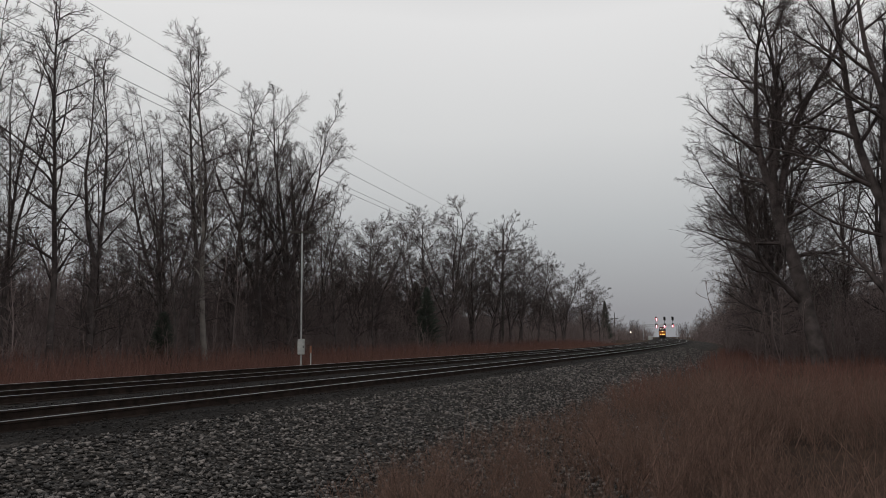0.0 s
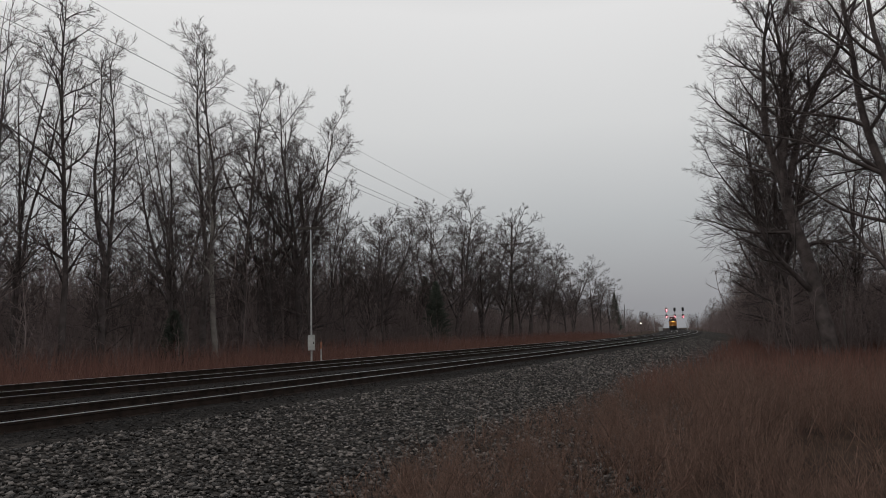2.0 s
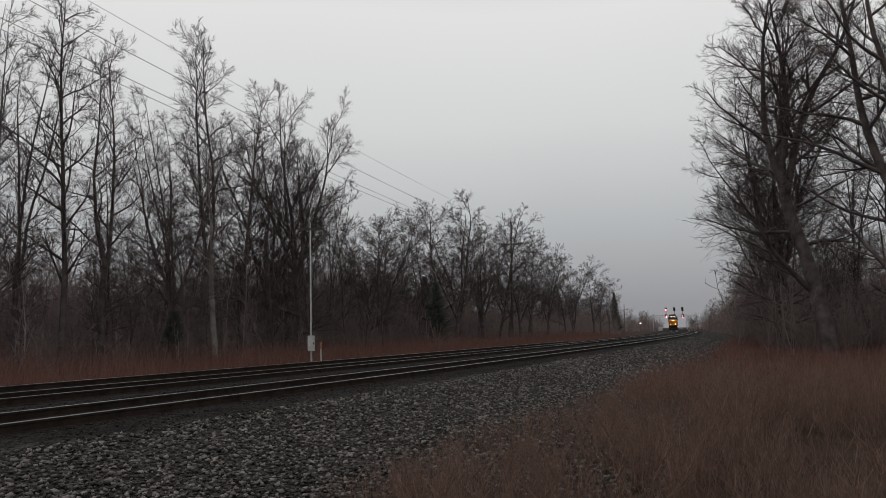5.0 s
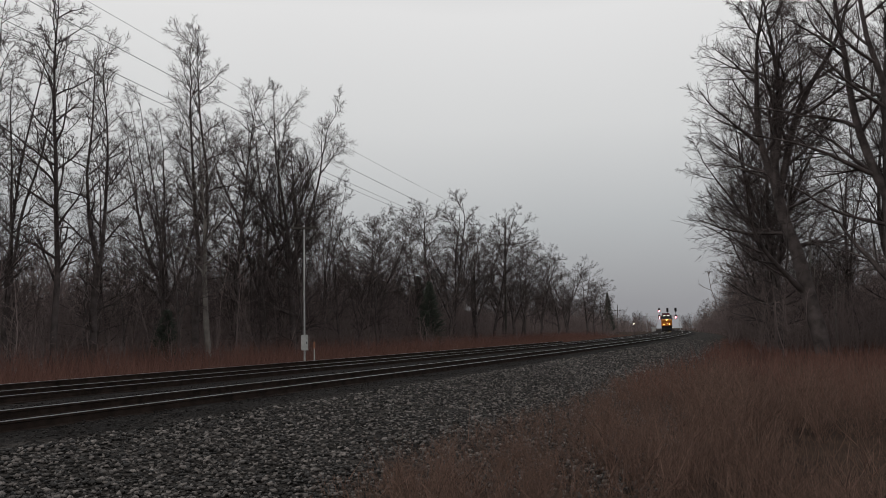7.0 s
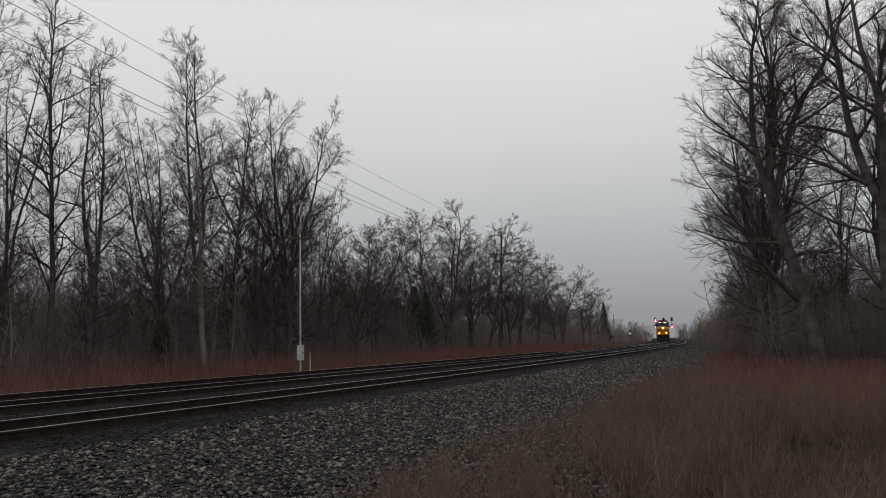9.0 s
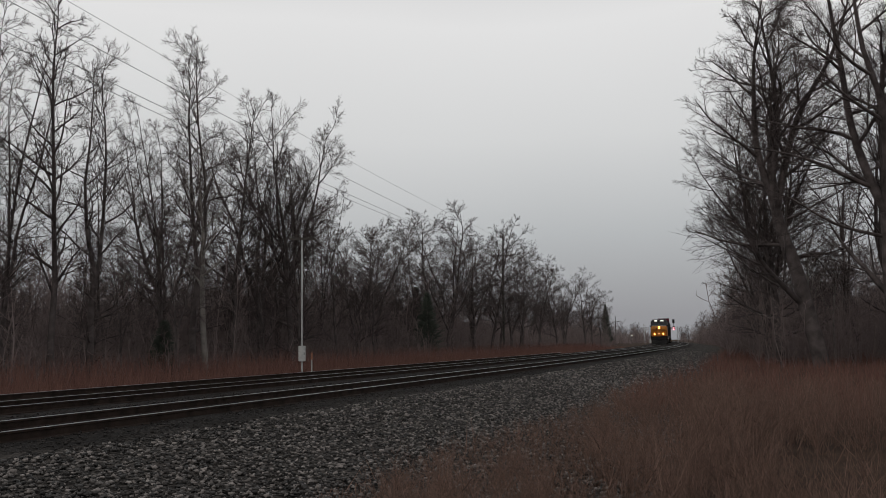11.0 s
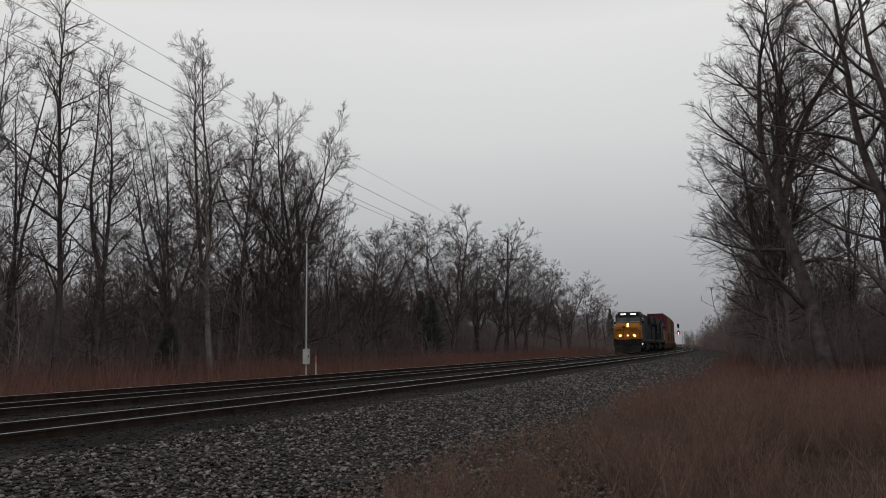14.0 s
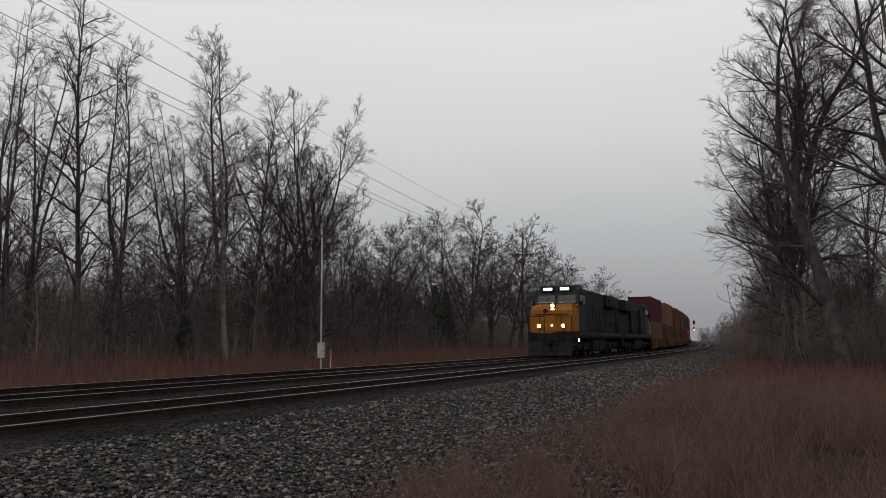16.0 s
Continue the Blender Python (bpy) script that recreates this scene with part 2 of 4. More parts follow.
def lay(o, y):
    """The plan place o metres aside of the nearest rail (plus: to the camera's side), at y along the line."""
    s = slope(y)
    k = 1 / math.hypot(1, s)
    return float(track_x(y)) + o * k, y - o * s * k


PROFILE_O = [-3000, -400, -60, -30, -16, -12.5, -10.4, -9.2, -6.6, -5.6, -2.6, -1.4, 0.0, 0.95, 1.45, 2.2, 3.4, 5.2, 7.1, 9.4, 12.2, 18, 32, 70, 400, 3000]
PROFILE_Z = [-0.85, -0.85, -0.85, -0.85, -0.85, -0.82, -0.5, -0.17, -0.16, -0.15, -0.15, -0.15, -0.15, -0.16, -0.22, -0.32, -0.49, -0.66, -0.80, -0.88, -0.93, -0.90, -0.85, -0.85, -0.85, -0.85]


def ground_z(o):
    return np.interp(o, PROFILE_O, PROFILE_Z)


def rough_z(x, y, o):
    return 0.03 * noise.noise((x * 0.9, y * 0.9, 0)) + (0.12 * noise.noise((x * 0.12, y * 0.12, 3)) if abs(o + 3) > 9 else 0)


def build_ground():
    os_ = sorted(set(list(np.linspace(-30, 14, 110).round(2)) + PROFILE_O + [-20.0, -14.0, 18.0, 35.0, -45.0, -120.0, 120.0, -1000.0, 1000.0]))
    ys = list(np.linspace(-40, 60, 160)) + list(np.linspace(61.5, 200, 70)) + list(np.linspace(205, 600, 60)) + [700, 900, 1500, 3000]
    ys = [-3000, -800, -200, -80] + ys
    verts, faces = [], []
    for y in ys:
        for o in os_:
            if abs(o) <= 60:
                x, yy = lay(o, y)
            else:
                x, yy = float(track_x(y)) + o, y
            verts.append((x, yy, float(ground_z(o)) + rough_z(x, yy, o) * (1 if abs(o) < 60 and abs(y) < 500 else 0)))
    n = len(os_)
    for j in range(len(ys) - 1):
        for i in range(n - 1):
            faces.append((j * n + i, j * n + i + 1, (j + 1) * n + i + 1, (j + 1) * n + i))
    me = mesh_of("ground", verts, faces, GROUND)
    me.polygons.foreach_set("use_smooth", [True] * len(faces))
    tagged(new("ground", me), "dark soil ground with a grey ballast bed along the tracks", "ground", kind="structure")


build_ground()


def sweep(name, profile, o0, ys, mat, parent, label=""):
    """A profile of (sideways, z) drawn along the line."""
    verts, faces, n = [], [], len(profile)
    for y in ys:
        for a, z in profile:
            verts.append((*lay(o0 + a, y), z))
    for j in range(len(ys) - 1):
        for i in range(n):
            k = (i + 1) % n
            faces.append((j * n + i, j * n + k, (j + 1) * n + k, (j + 1) * n + i))
    return part_mesh(name, mesh_of(name, verts, faces, mat), parent, label)


RAIL_WEB = [(-0.07, -0.165), (0.07, -0.165), (0.07, -0.15), (0.012, -0.13), (0.012, -0.045), (0.036, -0.036), (0.036, -0.007), (-0.036, -0.007), (-0.036, -0.036), (-0.012, -0.045), (-0.012, -0.13), (-0.07, -0.15)]
RAIL_TOP = [(-0.034, -0.007), (0.034, -0.007), (0.034, -0.002), (0.026, 0.0), (-0.026, 0.0), (-0.034, -0.002)]
LINE_YS = list(np.linspace(-30, 66, 50)) + list(np.linspace(70, 600, 120))


def tie_mesh():
    bm = boxes((-1.3, 1.3, -0.115, 0.115, -0.17, 0.0), bevel=0.015)
    me = bpy.data.meshes.new("tie")
    bm.to_mesh(me)
    bm.free()
    me.materials.append(TIE_WOOD)
    return me


TIE = tie_mesh()


def build_track(first, label):
    track = tagged(new("railway_track"), label, "railway track", group="tracks")
    for a in (0, -GAUGE):
        rail = sweep("rail", RAIL_WEB, first + a, LINE_YS, RAIL_RUST, track, "rusty brown steel rail")
        sweep("rail_head", RAIL_TOP, first + a, LINE_YS, RAIL_STEEL, rail, "polished grey running surface")
    for i in range(150):
        y = -8 + i * 0.52
        x, yy = lay(first - GAUGE / 2, y)
        part_mesh("tie", TIE, track, at=pose(x, yy, -0.162, 0, random.uniform(-0.4, 0.4), math.degrees(-math.atan(slope(y))) + random.uniform(-0.8, 0.8)))
    return track


build_track(0.0, "main line track with polished rails on dark wooden ties")
build_track(FAR, "second main track with polished rails beside the grass")
spare = sweep("spare_rail", RAIL_WEB, -8.3, list(np.linspace(-20, 75, 40)), RAIL_RUST, None)
sweep("rail_head", RAIL_TOP, -8.3, list(np.linspace(-20, 75, 40)), RAIL_STEEL, spare, "dull grey rail head")
tagged(spare, "long spare rail lying on the ballast shoulder", "rail")


# ---- bare trees ----
class Tubes:
    """Gathers tapering tubes, then makes one mesh of them."""

    def __init__(self):
        self.v, self.f, self.n = [], [], 0

    def add(self, pts, radii, sides):
        pts = np.asarray(pts, float)
        way = np.gradient(pts, axis=0)
        way /= np.linalg.norm(way, axis=1)[:, None] + 1e-9
        ref = np.array([1.0, 0, 0]) if abs(way[0][0]) < 0.8 else np.array([0, 1.0, 0])
        a = np.cross(way, ref)
        a /= np.linalg.norm(a, axis=1)[:, None] + 1e-9
        b = np.cross(way, a)
        ang = np.arange(sides) * 2 * np.pi / sides
        ring = a[:, None, :] * np.cos(ang)[None, :, None] + b[:, None, :] * np.sin(ang)[None, :, None]
        self.v.append((pts[:, None, :] + ring * np.asarray(radii)[:, None, None]).reshape(-1, 3))
        m = len(pts)
        i, j = np.meshgrid(np.arange(sides), np.arange(m - 1))
        i, j = i.ravel(), j.ravel()
        k = (i + 1) % sides
        self.f.append(np.stack([j * sides + i, j * sides + k, (j + 1) * sides + k, (j + 1) * sides + i], 1) + self.n)
        self.n += m * sides

    def mesh(self, name, mat):
        me = fast_mesh(name, np.concatenate(self.v), np.concatenate(self.f), mat)
        me.polygons.foreach_set("use_smooth", [True] * len(me.polygons))
        return me


def unit(v):
    return v / (np.linalg.norm(v) + 1e-9)


def limb(rng, start, way, length, steps, wander, lift):
    pts, d = [np.array(start, float)], unit(np.array(way, float))
    for _ in range(steps):
        d = unit(d + rng.normal(0, wander, 3) + np.array([0, 0, lift]))
        pts.append(pts[-1] + d * length / steps)
    return np.array(pts)


def across(rng, ways, degrees):
    """Unit ways turned aside from the given ones by about so many degrees."""
    n = len(ways)
    side = np.cross(ways, rng.normal(0, 1, (n, 3)))
    side /= np.linalg.norm(side, axis=1)[:, None] + 1e-9
    a = np.radians(degrees * rng.uniform(0.6, 1.35, n))[:, None]
    return ways * np.cos(a) + side * np.sin(a)


def spikes(starts, ways, lengths, radii, bend=None):
    """Thin twigs, each a three-sided point: arrays of vertices and triangles."""
    n = len(starts)
    ways = ways / (np.linalg.norm(ways, axis=1)[:, None] + 1e-9)
    a = np.cross(ways, np.array([0.31, 0.17, 0.93]))
    a /= np.linalg.norm(a, axis=1)[:, None] + 1e-9
    b = np.cross(ways, a)
    v = np.zeros((n, 4, 3))
    for k in range(3):
        t = 2.0944 * k
        v[:, k] = starts + (a * math.cos(t) + b * math.sin(t)) * radii[:, None]
    v[:, 3] = starts + ways * lengths[:, None]
    f = np.array([(0, 1, 3), (1, 2, 3), (2, 0, 3)])
    return v.reshape(-1, 3), (f[None] + (np.arange(n) * 4)[:, None, None]).reshape(-1, 3)


def join(pieces):
    """One pair of arrays from several of vertices and triangles."""
    v, f, n = [], [], 0
    for a, b in pieces:
        v.append(a)
        f.append(b + n)
        n += len(a)
    return np.concatenate(v), np.concatenate(f)


def twigs_on(rng, starts, ways, lengths, each, angle, share, radius, lift=0.0):
    """Twigs spread along straight ones: new starts, ways, lengths and radii."""
    n = len(starts)
    k = np.repeat(np.arange(n), each)
    u = rng.uniform(0.12, 1.0, len(k))
    s = starts[k] + ways[k] * (lengths[k] * u)[:, None]
    w = across(rng, ways[k], angle)
    w[:, 2] += lift
    w /= np.linalg.norm(w, axis=1)[:, None]
    m = lengths[k] * share * rng.uniform(0.5, 1.3, len(k)) * (1.1 - 0.5 * u)
    return s, w, m, np.full(len(k), radius)


def paths_of(rng, at, ways, lengths, steps, wander, lift):
    """Crooked paths from many starts at once: (n, steps + 1, 3)."""
    n = len(at)
    p = np.zeros((n, steps + 1, 3))
    p[:, 0] = at
    d = ways.copy()
    for k in range(steps):
        d = d + rng.normal(0, wander, (n, 3))
        d[:, 2] += lift
        d /= np.linalg.norm(d, axis=1)[:, None] + 1e-9
        p[:, k + 1] = p[:, k] + d * (lengths / steps)[:, None]
    return p


def tubes(p, r0, r1, sides=3):
    """Tapering tubes round many paths: arrays of vertices and four-sided faces."""
    n, k, _ = p.shape
    way = np.gradient(p, axis=1)
    way /= np.linalg.norm(way, axis=2)[..., None] + 1e-9
    a = np.cross(way, np.array([0.31, 0.87, 0.23]))
    a /= np.linalg.norm(a, axis=2)[..., None] + 1e-9
    b = np.cross(way, a)
    ang = np.arange(sides) * 2 * np.pi / sides
    r = r0[:, None] + (r1 - r0)[:, None] * np.linspace(0, 1, k)[None]
    v = p[:, :, None, :] + r[:, :, None, None] * (a[:, :, None, :] * np.cos(ang)[:, None] + b[:, :, None, :] * np.sin(ang)[:, None])
    i, j = [m.ravel() for m in np.meshgrid(np.arange(sides), np.arange(k - 1))]
    q = np.stack([j * sides + i, j * sides + (i + 1) % sides, (j + 1) * sides + (i + 1) % sides, (j + 1) * sides + i], 1)
    return v.reshape(-1, 3), (q[None] + (np.arange(n) * k * sides)[:, None, None]).reshape(-1, 4)


def shoots(rng, p, r, each, angle, share, first, steps, wander, lift, least, tip=0.45):
    """Side shoots spread round and along every path, the longest low on it: their paths and radii."""
    n, k, _ = p.shape
    total = np.linalg.norm(np.diff(p, axis=1), axis=2).sum(1)
    parent = np.repeat(np.arange(n), each)
    c = np.tile(np.arange(each), n)
    u = first + (0.98 - first) * (c + rng.uniform(0.05, 0.95, len(c))) / each
    x = u * (k - 1)
    i = np.minimum(x.astype(int), k - 2)
    a, b = p[parent, i], p[parent, i + 1]
    at = a + (b - a) * (x - i)[:, None]
    way = (b - a) / (np.linalg.norm(b - a, axis=1)[:, None] + 1e-9)
    side = np.cross(way, np.array([0.12, 0.21, 0.97]))
    side /= np.linalg.norm(side, axis=1)[:, None] + 1e-9
    up = np.cross(side, way)
    turn = c * 2.4 + rng.uniform(0, 6.28, n)[parent] + rng.normal(0, 0.4, len(c))
    out = side * np.cos(turn)[:, None] + up * np.sin(turn)[:, None]
    g = np.radians(angle * rng.uniform(0.7, 1.25, len(c)))[:, None]
    d = way * np.cos(g) + out * np.sin(g)
    t = (u - first) / (1 - first)
    length = total[parent] * share * rng.uniform(0.65, 1.2, len(c)) * (1 - (1 - tip) * t)
    radius = np.maximum(r[parent] * (1 - 0.7 * u) * 0.55, least)
    return paths_of(rng, at, d, length, steps, wander, lift), radius


def tree(name, seed, height, girth, label, stems=1, fork_at=0.3, spread=14, first=0.3, limbs=14, angle=48, share=0.36, fine=1.0, each=(7, 6, 4), lean=(0, 0), bark=None, low=0.0, droop=0.0):
    """A bare tree: a trunk that may fork, and four orders of limbs, branches and twigs."""
    rng = np.random.default_rng(seed)
    wood, crown = [], []
    way = unit(np.array([lean[0], lean[1], 1.0]))
    trunk = limb(rng, (0, 0, -0.3), way, (height * fork_at if stems > 1 else height) + 0.3, 14, 0.045, 0.025)[None]
    if stems > 1:
        wood.append(tubes(trunk, np.array([girth * 1.2]), np.array([girth * 0.85]), 9))
        a = rng.uniform(0, 6.28) + np.arange(stems) * 6.283 / stems
        out = np.tan(np.radians(spread * rng.uniform(0.6, 1.35, stems)))
        d = way + np.column_stack([np.cos(a) * out, np.sin(a) * out, np.zeros(stems)])
        d /= np.linalg.norm(d, axis=1)[:, None]
        main = paths_of(rng, np.repeat(trunk[0, -1:], stems, 0), d, height * (1 - fork_at) * rng.uniform(0.85, 1.02, stems), 12, 0.07, 0.045)
        r, begin = np.full(stems, girth * 0.66), 0.08
    else:
        main, r, begin = trunk, np.array([girth * 1.1]), first
    wood.append(tubes(main, r, r * 0.10, 7))
    one, r1 = shoots(rng, main, r, limbs, angle, share, begin, 8, 0.10, 0.04 - droop, 0.02 * fine, 0.5)
    wood.append(tubes(one, r1, r1 * 0.22, 5))
    if low:
        more, rm = shoots(rng, trunk, np.array([girth]), 5, 66, low, 0.35, 8, 0.10, 0.05, 0.03, 0.9)
        wood.append(tubes(more, rm * 1.25, rm * 0.22, 5))
        one, r1 = np.concatenate([one, more]), np.concatenate([r1, rm])
    two, r2 = shoots(rng, one, r1, each[0], 40, 0.58, 0.12, 4, 0.09, 0.03 - droop, 0.014 * fine, 0.4)
    wood.append(tubes(two, r2, r2 * 0.35, 3))
    three, r3 = shoots(rng, two, r2, each[1], 36, 0.62, 0.12, 3, 0.08, 0.02 - droop, 0.0095 * fine, 0.45)
    crown.append(tubes(three, np.full(len(three), 0.0105 * fine), np.full(len(three), 0.006 * fine), 3))
    if each[2]:
        four, _ = shoots(rng, three, r3, each[2], 34, 0.66, 0.12, 1, 0.1, 0.02, 0.005 * fine, 0.7)
        crown.append(tubes(four, np.full(len(four), 0.0075 * fine), np.full(len(four), 0.0045 * fine), 3))
    ob = tagged(new(name), label, "tree", group="bare trees")
    me = fast_mesh("trunk", *join(wood), bark or BARK)
    me.polygons.foreach_set("use_smooth", [True] * len(me.polygons))
    part_mesh("trunk", me, ob)
    part_mesh("crown", fast_mesh("crown", *join(crown), TWIG), ob, "bare crown of fine twigs")
    return ob


BARE = "tall bare deciduous tree with dark grey bark in the wood edge"
WIDE = "broad bare deciduous tree with a wide rounded crown"
YOUNG = "slender bare young tree with a narrow crown"
FARTREE = "bare deciduous tree in the far wood"
HUGE = "very large bare tree with heavy spreading limbs"
KINDS = {
    "broad": tree("tree", 12, 20, 0.27, WIDE, 5, 0.32, 21, limbs=9, angle=50, share=0.42, each=(8, 7, 4), low=0.6),
    "broad2": tree("tree", 28, 20, 0.24, WIDE, 4, 0.26, 17, limbs=10, angle=50, share=0.38, each=(8, 7, 4), low=0.5),
    "tall": tree("tree", 5, 20, 0.17, BARE, first=0.25, limbs=30, share=0.21, angle=50, each=(7, 5, 3)),
    "tall2": tree("tree", 8, 20, 0.19, BARE, 2, 0.33, 9, limbs=16, angle=50, share=0.30, each=(7, 6, 3), low=0.4),
    "tall3": tree("tree", 31, 20, 0.16, BARE, 3, 0.14, 6, limbs=15, angle=46, share=0.21, each=(6, 5, 3)),
    "slim": tree("tree", 14, 18, 0.11, YOUNG, first=0.15, limbs=26, share=0.17, angle=52, fine=1.2, each=(7, 5, 2)),
    "slim2": tree("tree", 15, 16, 0.10, YOUNG, first=0.1, limbs=24, share=0.2, angle=54, fine=1.2, each=(7, 5, 2)),
    "slim3": tree("tree", 19, 15, 0.11, YOUNG, 2, 0.2, 9, limbs=15, share=0.26, angle=54, fine=1.2, each=(7, 5, 2)),
    "far": tree("tree", 41, 17, 0.22, FARTREE, 3, 0.2, 11, limbs=10, share=0.36, angle=52, fine=1.55, each=(7, 5, 3)),
    "far2": tree("tree", 44, 17, 0.20, FARTREE, 2, 0.26, 12, limbs=13, share=0.40, angle=52, fine=1.55, each=(7, 5, 3)),
    "far3": tree("tree", 47, 17, 0.18, FARTREE, first=0.2, limbs=22, share=0.3, angle=52, fine=1.55, each=(7, 5, 3)),
    "giant": tree("tree", 63, 25, 0.40, HUGE, 4, 0.38, 15, limbs=11, share=0.44, angle=54, each=(9, 7, 5), low=0.75),
    "giant2": tree("tree", 71, 24, 0.40, HUGE, 4, 0.34, 15, limbs=10, share=0.46, angle=56, each=(9, 8, 5), low=0.9),
}
USED = set()
HEIGHTS = {"broad": 20, "broad2": 20, "tall": 20, "tall2": 20, "tall3": 20, "slim": 18, "slim2": 16, "slim3": 15, "far": 17, "far2": 17, "far3": 17, "giant": 25, "giant2": 24}


def plant(kind, x, y, height, turn=None, lean=(0, 0), z=-0.85, wide=1.0):
    s = height / HEIGHTS[kind]
    turn = random.uniform(0, 360) if turn is None else turn
    m = pose(x, y, z, lean[0], lean[1], turn)
    if kind in USED:
        ob = copy_thing(KINDS[kind], m)
    else:
        ob = KINDS[kind]
        ob.matrix_basis = m
        USED.add(kind)
    ob.scale = (s * wide, s * wide, s)
    return ob


# the wood edge beyond the tracks: the trees that stand out
for row in (("tall3", -29.0, 22.7, 15.6, 20), ("tall3", -31.0, 25.6, 16.6, 110), ("tall", -30.0, 26.7, 17.8, 130), ("tall2", -30.0, 29.2, 16.4, 60),
            ("tall2", -31.0, 37.0, 19.8, 200), ("tall3", -31.0, 34.2, 15.6, 250), ("tall", -33.0, 43.9, 18.4, 250), ("broad2", -34.0, 48.4, 17.6, 10), ("broad", -31.2, 47.8, 18.6, 75, (0, 0), -0.85, 0.85),
            ("broad2", -36.0, 40.8, 15.0, 140), ("slim3", -28.5, 33.0, 11.0, 40), ("tall3", -35.0, 58.7, 15.5, 77)):
    plant(*row)
# second line, farther along
for row in (("far2", -34, 66, 13.0), ("far", -36, 77.6, 13.4), ("far", -35, 86.1, 17.2), ("far2", -34.5, 92, 15.0), ("far3", -34, 96.8, 16.3), ("far2", -36, 107, 14.5),
            ("far3", -37, 118.2, 15.0), ("far", -36, 125.4, 15.0), ("far2", -36, 141.5, 14.4), ("far", -37, 161.2, 13.7), ("far3", -40, 182.2, 12.8), ("far2", -43, 205, 12.5)):
    plant(*row, wide=1.2)
for row in (("far3", -33.5, 61, 11.5), ("far", -37, 70, 12.6), ("far2", -33, 80, 12.0), ("far3", -37, 84, 15.4), ("far", -33.5, 89, 14.6), ("far2", -37, 98, 14.6), ("far", -33.5, 103, 13.4), ("far2", -35, 113, 13.0), ("far3", -35, 133, 13.4), ("far", -38, 150, 13.2)):
    plant(*row, wide=1.25)
random.seed(5)
for i in range(64):                       # slender trees in the depth of the wood
    y = random.uniform(12, 82)
    plant(random.choice(["slim", "slim2", "slim3"]), -29.5 - random.uniform(0, 18), y, random.uniform(8, 14))
for i in range(40):                       # the far wood along the line
    y = 76 + 220 * (i + random.random()) / 40
    x, yy = lay(-26 - random.uniform(0, 20), y)
    plant(random.choice(["far", "far2", "far3", "far3"]), x, yy, random.uniform(9.5, 13.0) if y < 210 else random.uniform(9, 12))
for i in range(12):                       # where the line bends away
    y = 310 + 420 * (i + random.random()) / 12
    x, yy = lay(-22 - random.uniform(0, 20), y)
    plant(random.choice(["far", "far2", "far3"]), x, yy, random.uniform(10, 14), z=-0.85)
# the wood on the camera's side
for row in (("giant", 1.9, 54.0, 26.0, 115), ("giant2", 5.5, 50.0, 25.0, 140), ("broad", -1.2, 63.0, 18.6, 200), ("tall2", -1.8, 72.0, 14.0, 60),
            ("tall3", 4.5, 68.0, 20.0, 80), ("tall2", 7.0, 60.0, 22.0, 300), ("broad", -2.6, 78.0, 14.5, 300), ("far2", -3.6, 92.0, 12.5, 20)):
    plant(*row, z=-0.85)
plant("broad", -0.4, 60.0, 17.0, 20, wide=1.15)
random.seed(9)
for i in range(24):
    y = 84 + 230 * (i / 24) ** 1.3
    x, yy = lay(7.5 + random.uniform(0, 12), y)
    plant(random.choice(["far", "far2", "far3"]), x, yy, random.uniform(9.0, 12.0), z=-0.85)
for i in range(16):
    plant(random.choice(["slim", "slim2", "slim3"]), random.uniform(1.0, 14), random.uniform(56, 95), random.uniform(7, 13), z=-0.85)
for i in range(12):
    y = 320 + 420 * (i / 12)
    x, yy = lay(9 + random.uniform(0, 22), y)
    plant(random.choice(["far", "far2", "far3"]), x, yy, random.uniform(10, 13), z=-0.85)


# ---- brush, grass and ballast ----
def blades(name, places, heights, widths, mat, lean=0.25, steps=3, seed=1, flop=0.0):
    """Many thin stems as bent three-sided tubes, in one mesh."""
    rng = np.random.default_rng(seed)
    n = len(places)
    u = np.linspace(0, 1, steps + 1)
    way = rng.normal(0, lean, (n, 2))
    bend = rng.normal(0, lean * 0.8, (n, 2))
    p = np.zeros((n, steps + 1, 3))
    for k in (0, 1):
        p[:, :, k] = places[:, k, None] + heights[:, None] * (way[:, k, None] * u + bend[:, k, None] * u ** 2)
    p[:, :, 2] = places[:, 2, None] + heights[:, None] * (u - flop * u ** 2)
    r = widths[:, None] * (1 - 0.75 * u)[None, :]
    ang = rng.uniform(0, 6.28, n)[:, None] + np.arange(3) * 2.0944
    ring = np.stack([np.cos(ang), np.sin(ang), np.zeros_like(ang)], -1)
    v = p[:, :, None, :] + r[:, :, None, None] * ring[:, None, :, :]
    i, j = np.meshgrid(np.arange(3), np.arange(steps))
    i, j = i.ravel(), j.ravel()
    q = np.stack([j * 3 + i, j * 3 + (i + 1) % 3, (j + 1) * 3 + (i + 1) % 3, (j + 1) * 3 + i], 1)
    f = (q[None] + (np.arange(n) * 3 * (steps + 1))[:, None, None]).reshape(-1, 4)
    return fast_mesh(name, v.reshape(-1, 3), f, mat)


def spots(rng, n, o0, o1, y0, y1, power=1.0, clump=0.0):
    """Places on the ground in a stretch of the plan, denser near y0 for power over 1."""
    o = rng.uniform(o0, o1, n)
    y = y0 + (y1 - y0) * rng.uniform(0, 1, n) ** power
    keep = np.ones(n, bool)
    if clump:
        val = np.array([noise.noise((a * 0.55, b * 0.55, 7.0)) for a, b in zip(o, y)])
        keep = val > rng.uniform(-clump, clump, n) - 0.05
    o, y = o[keep], y[keep]
    xy = np.array([lay(a, b) for a, b in zip(o, y)])
    return np.column_stack([xy, ground_z(o) - 0.03]), o, y


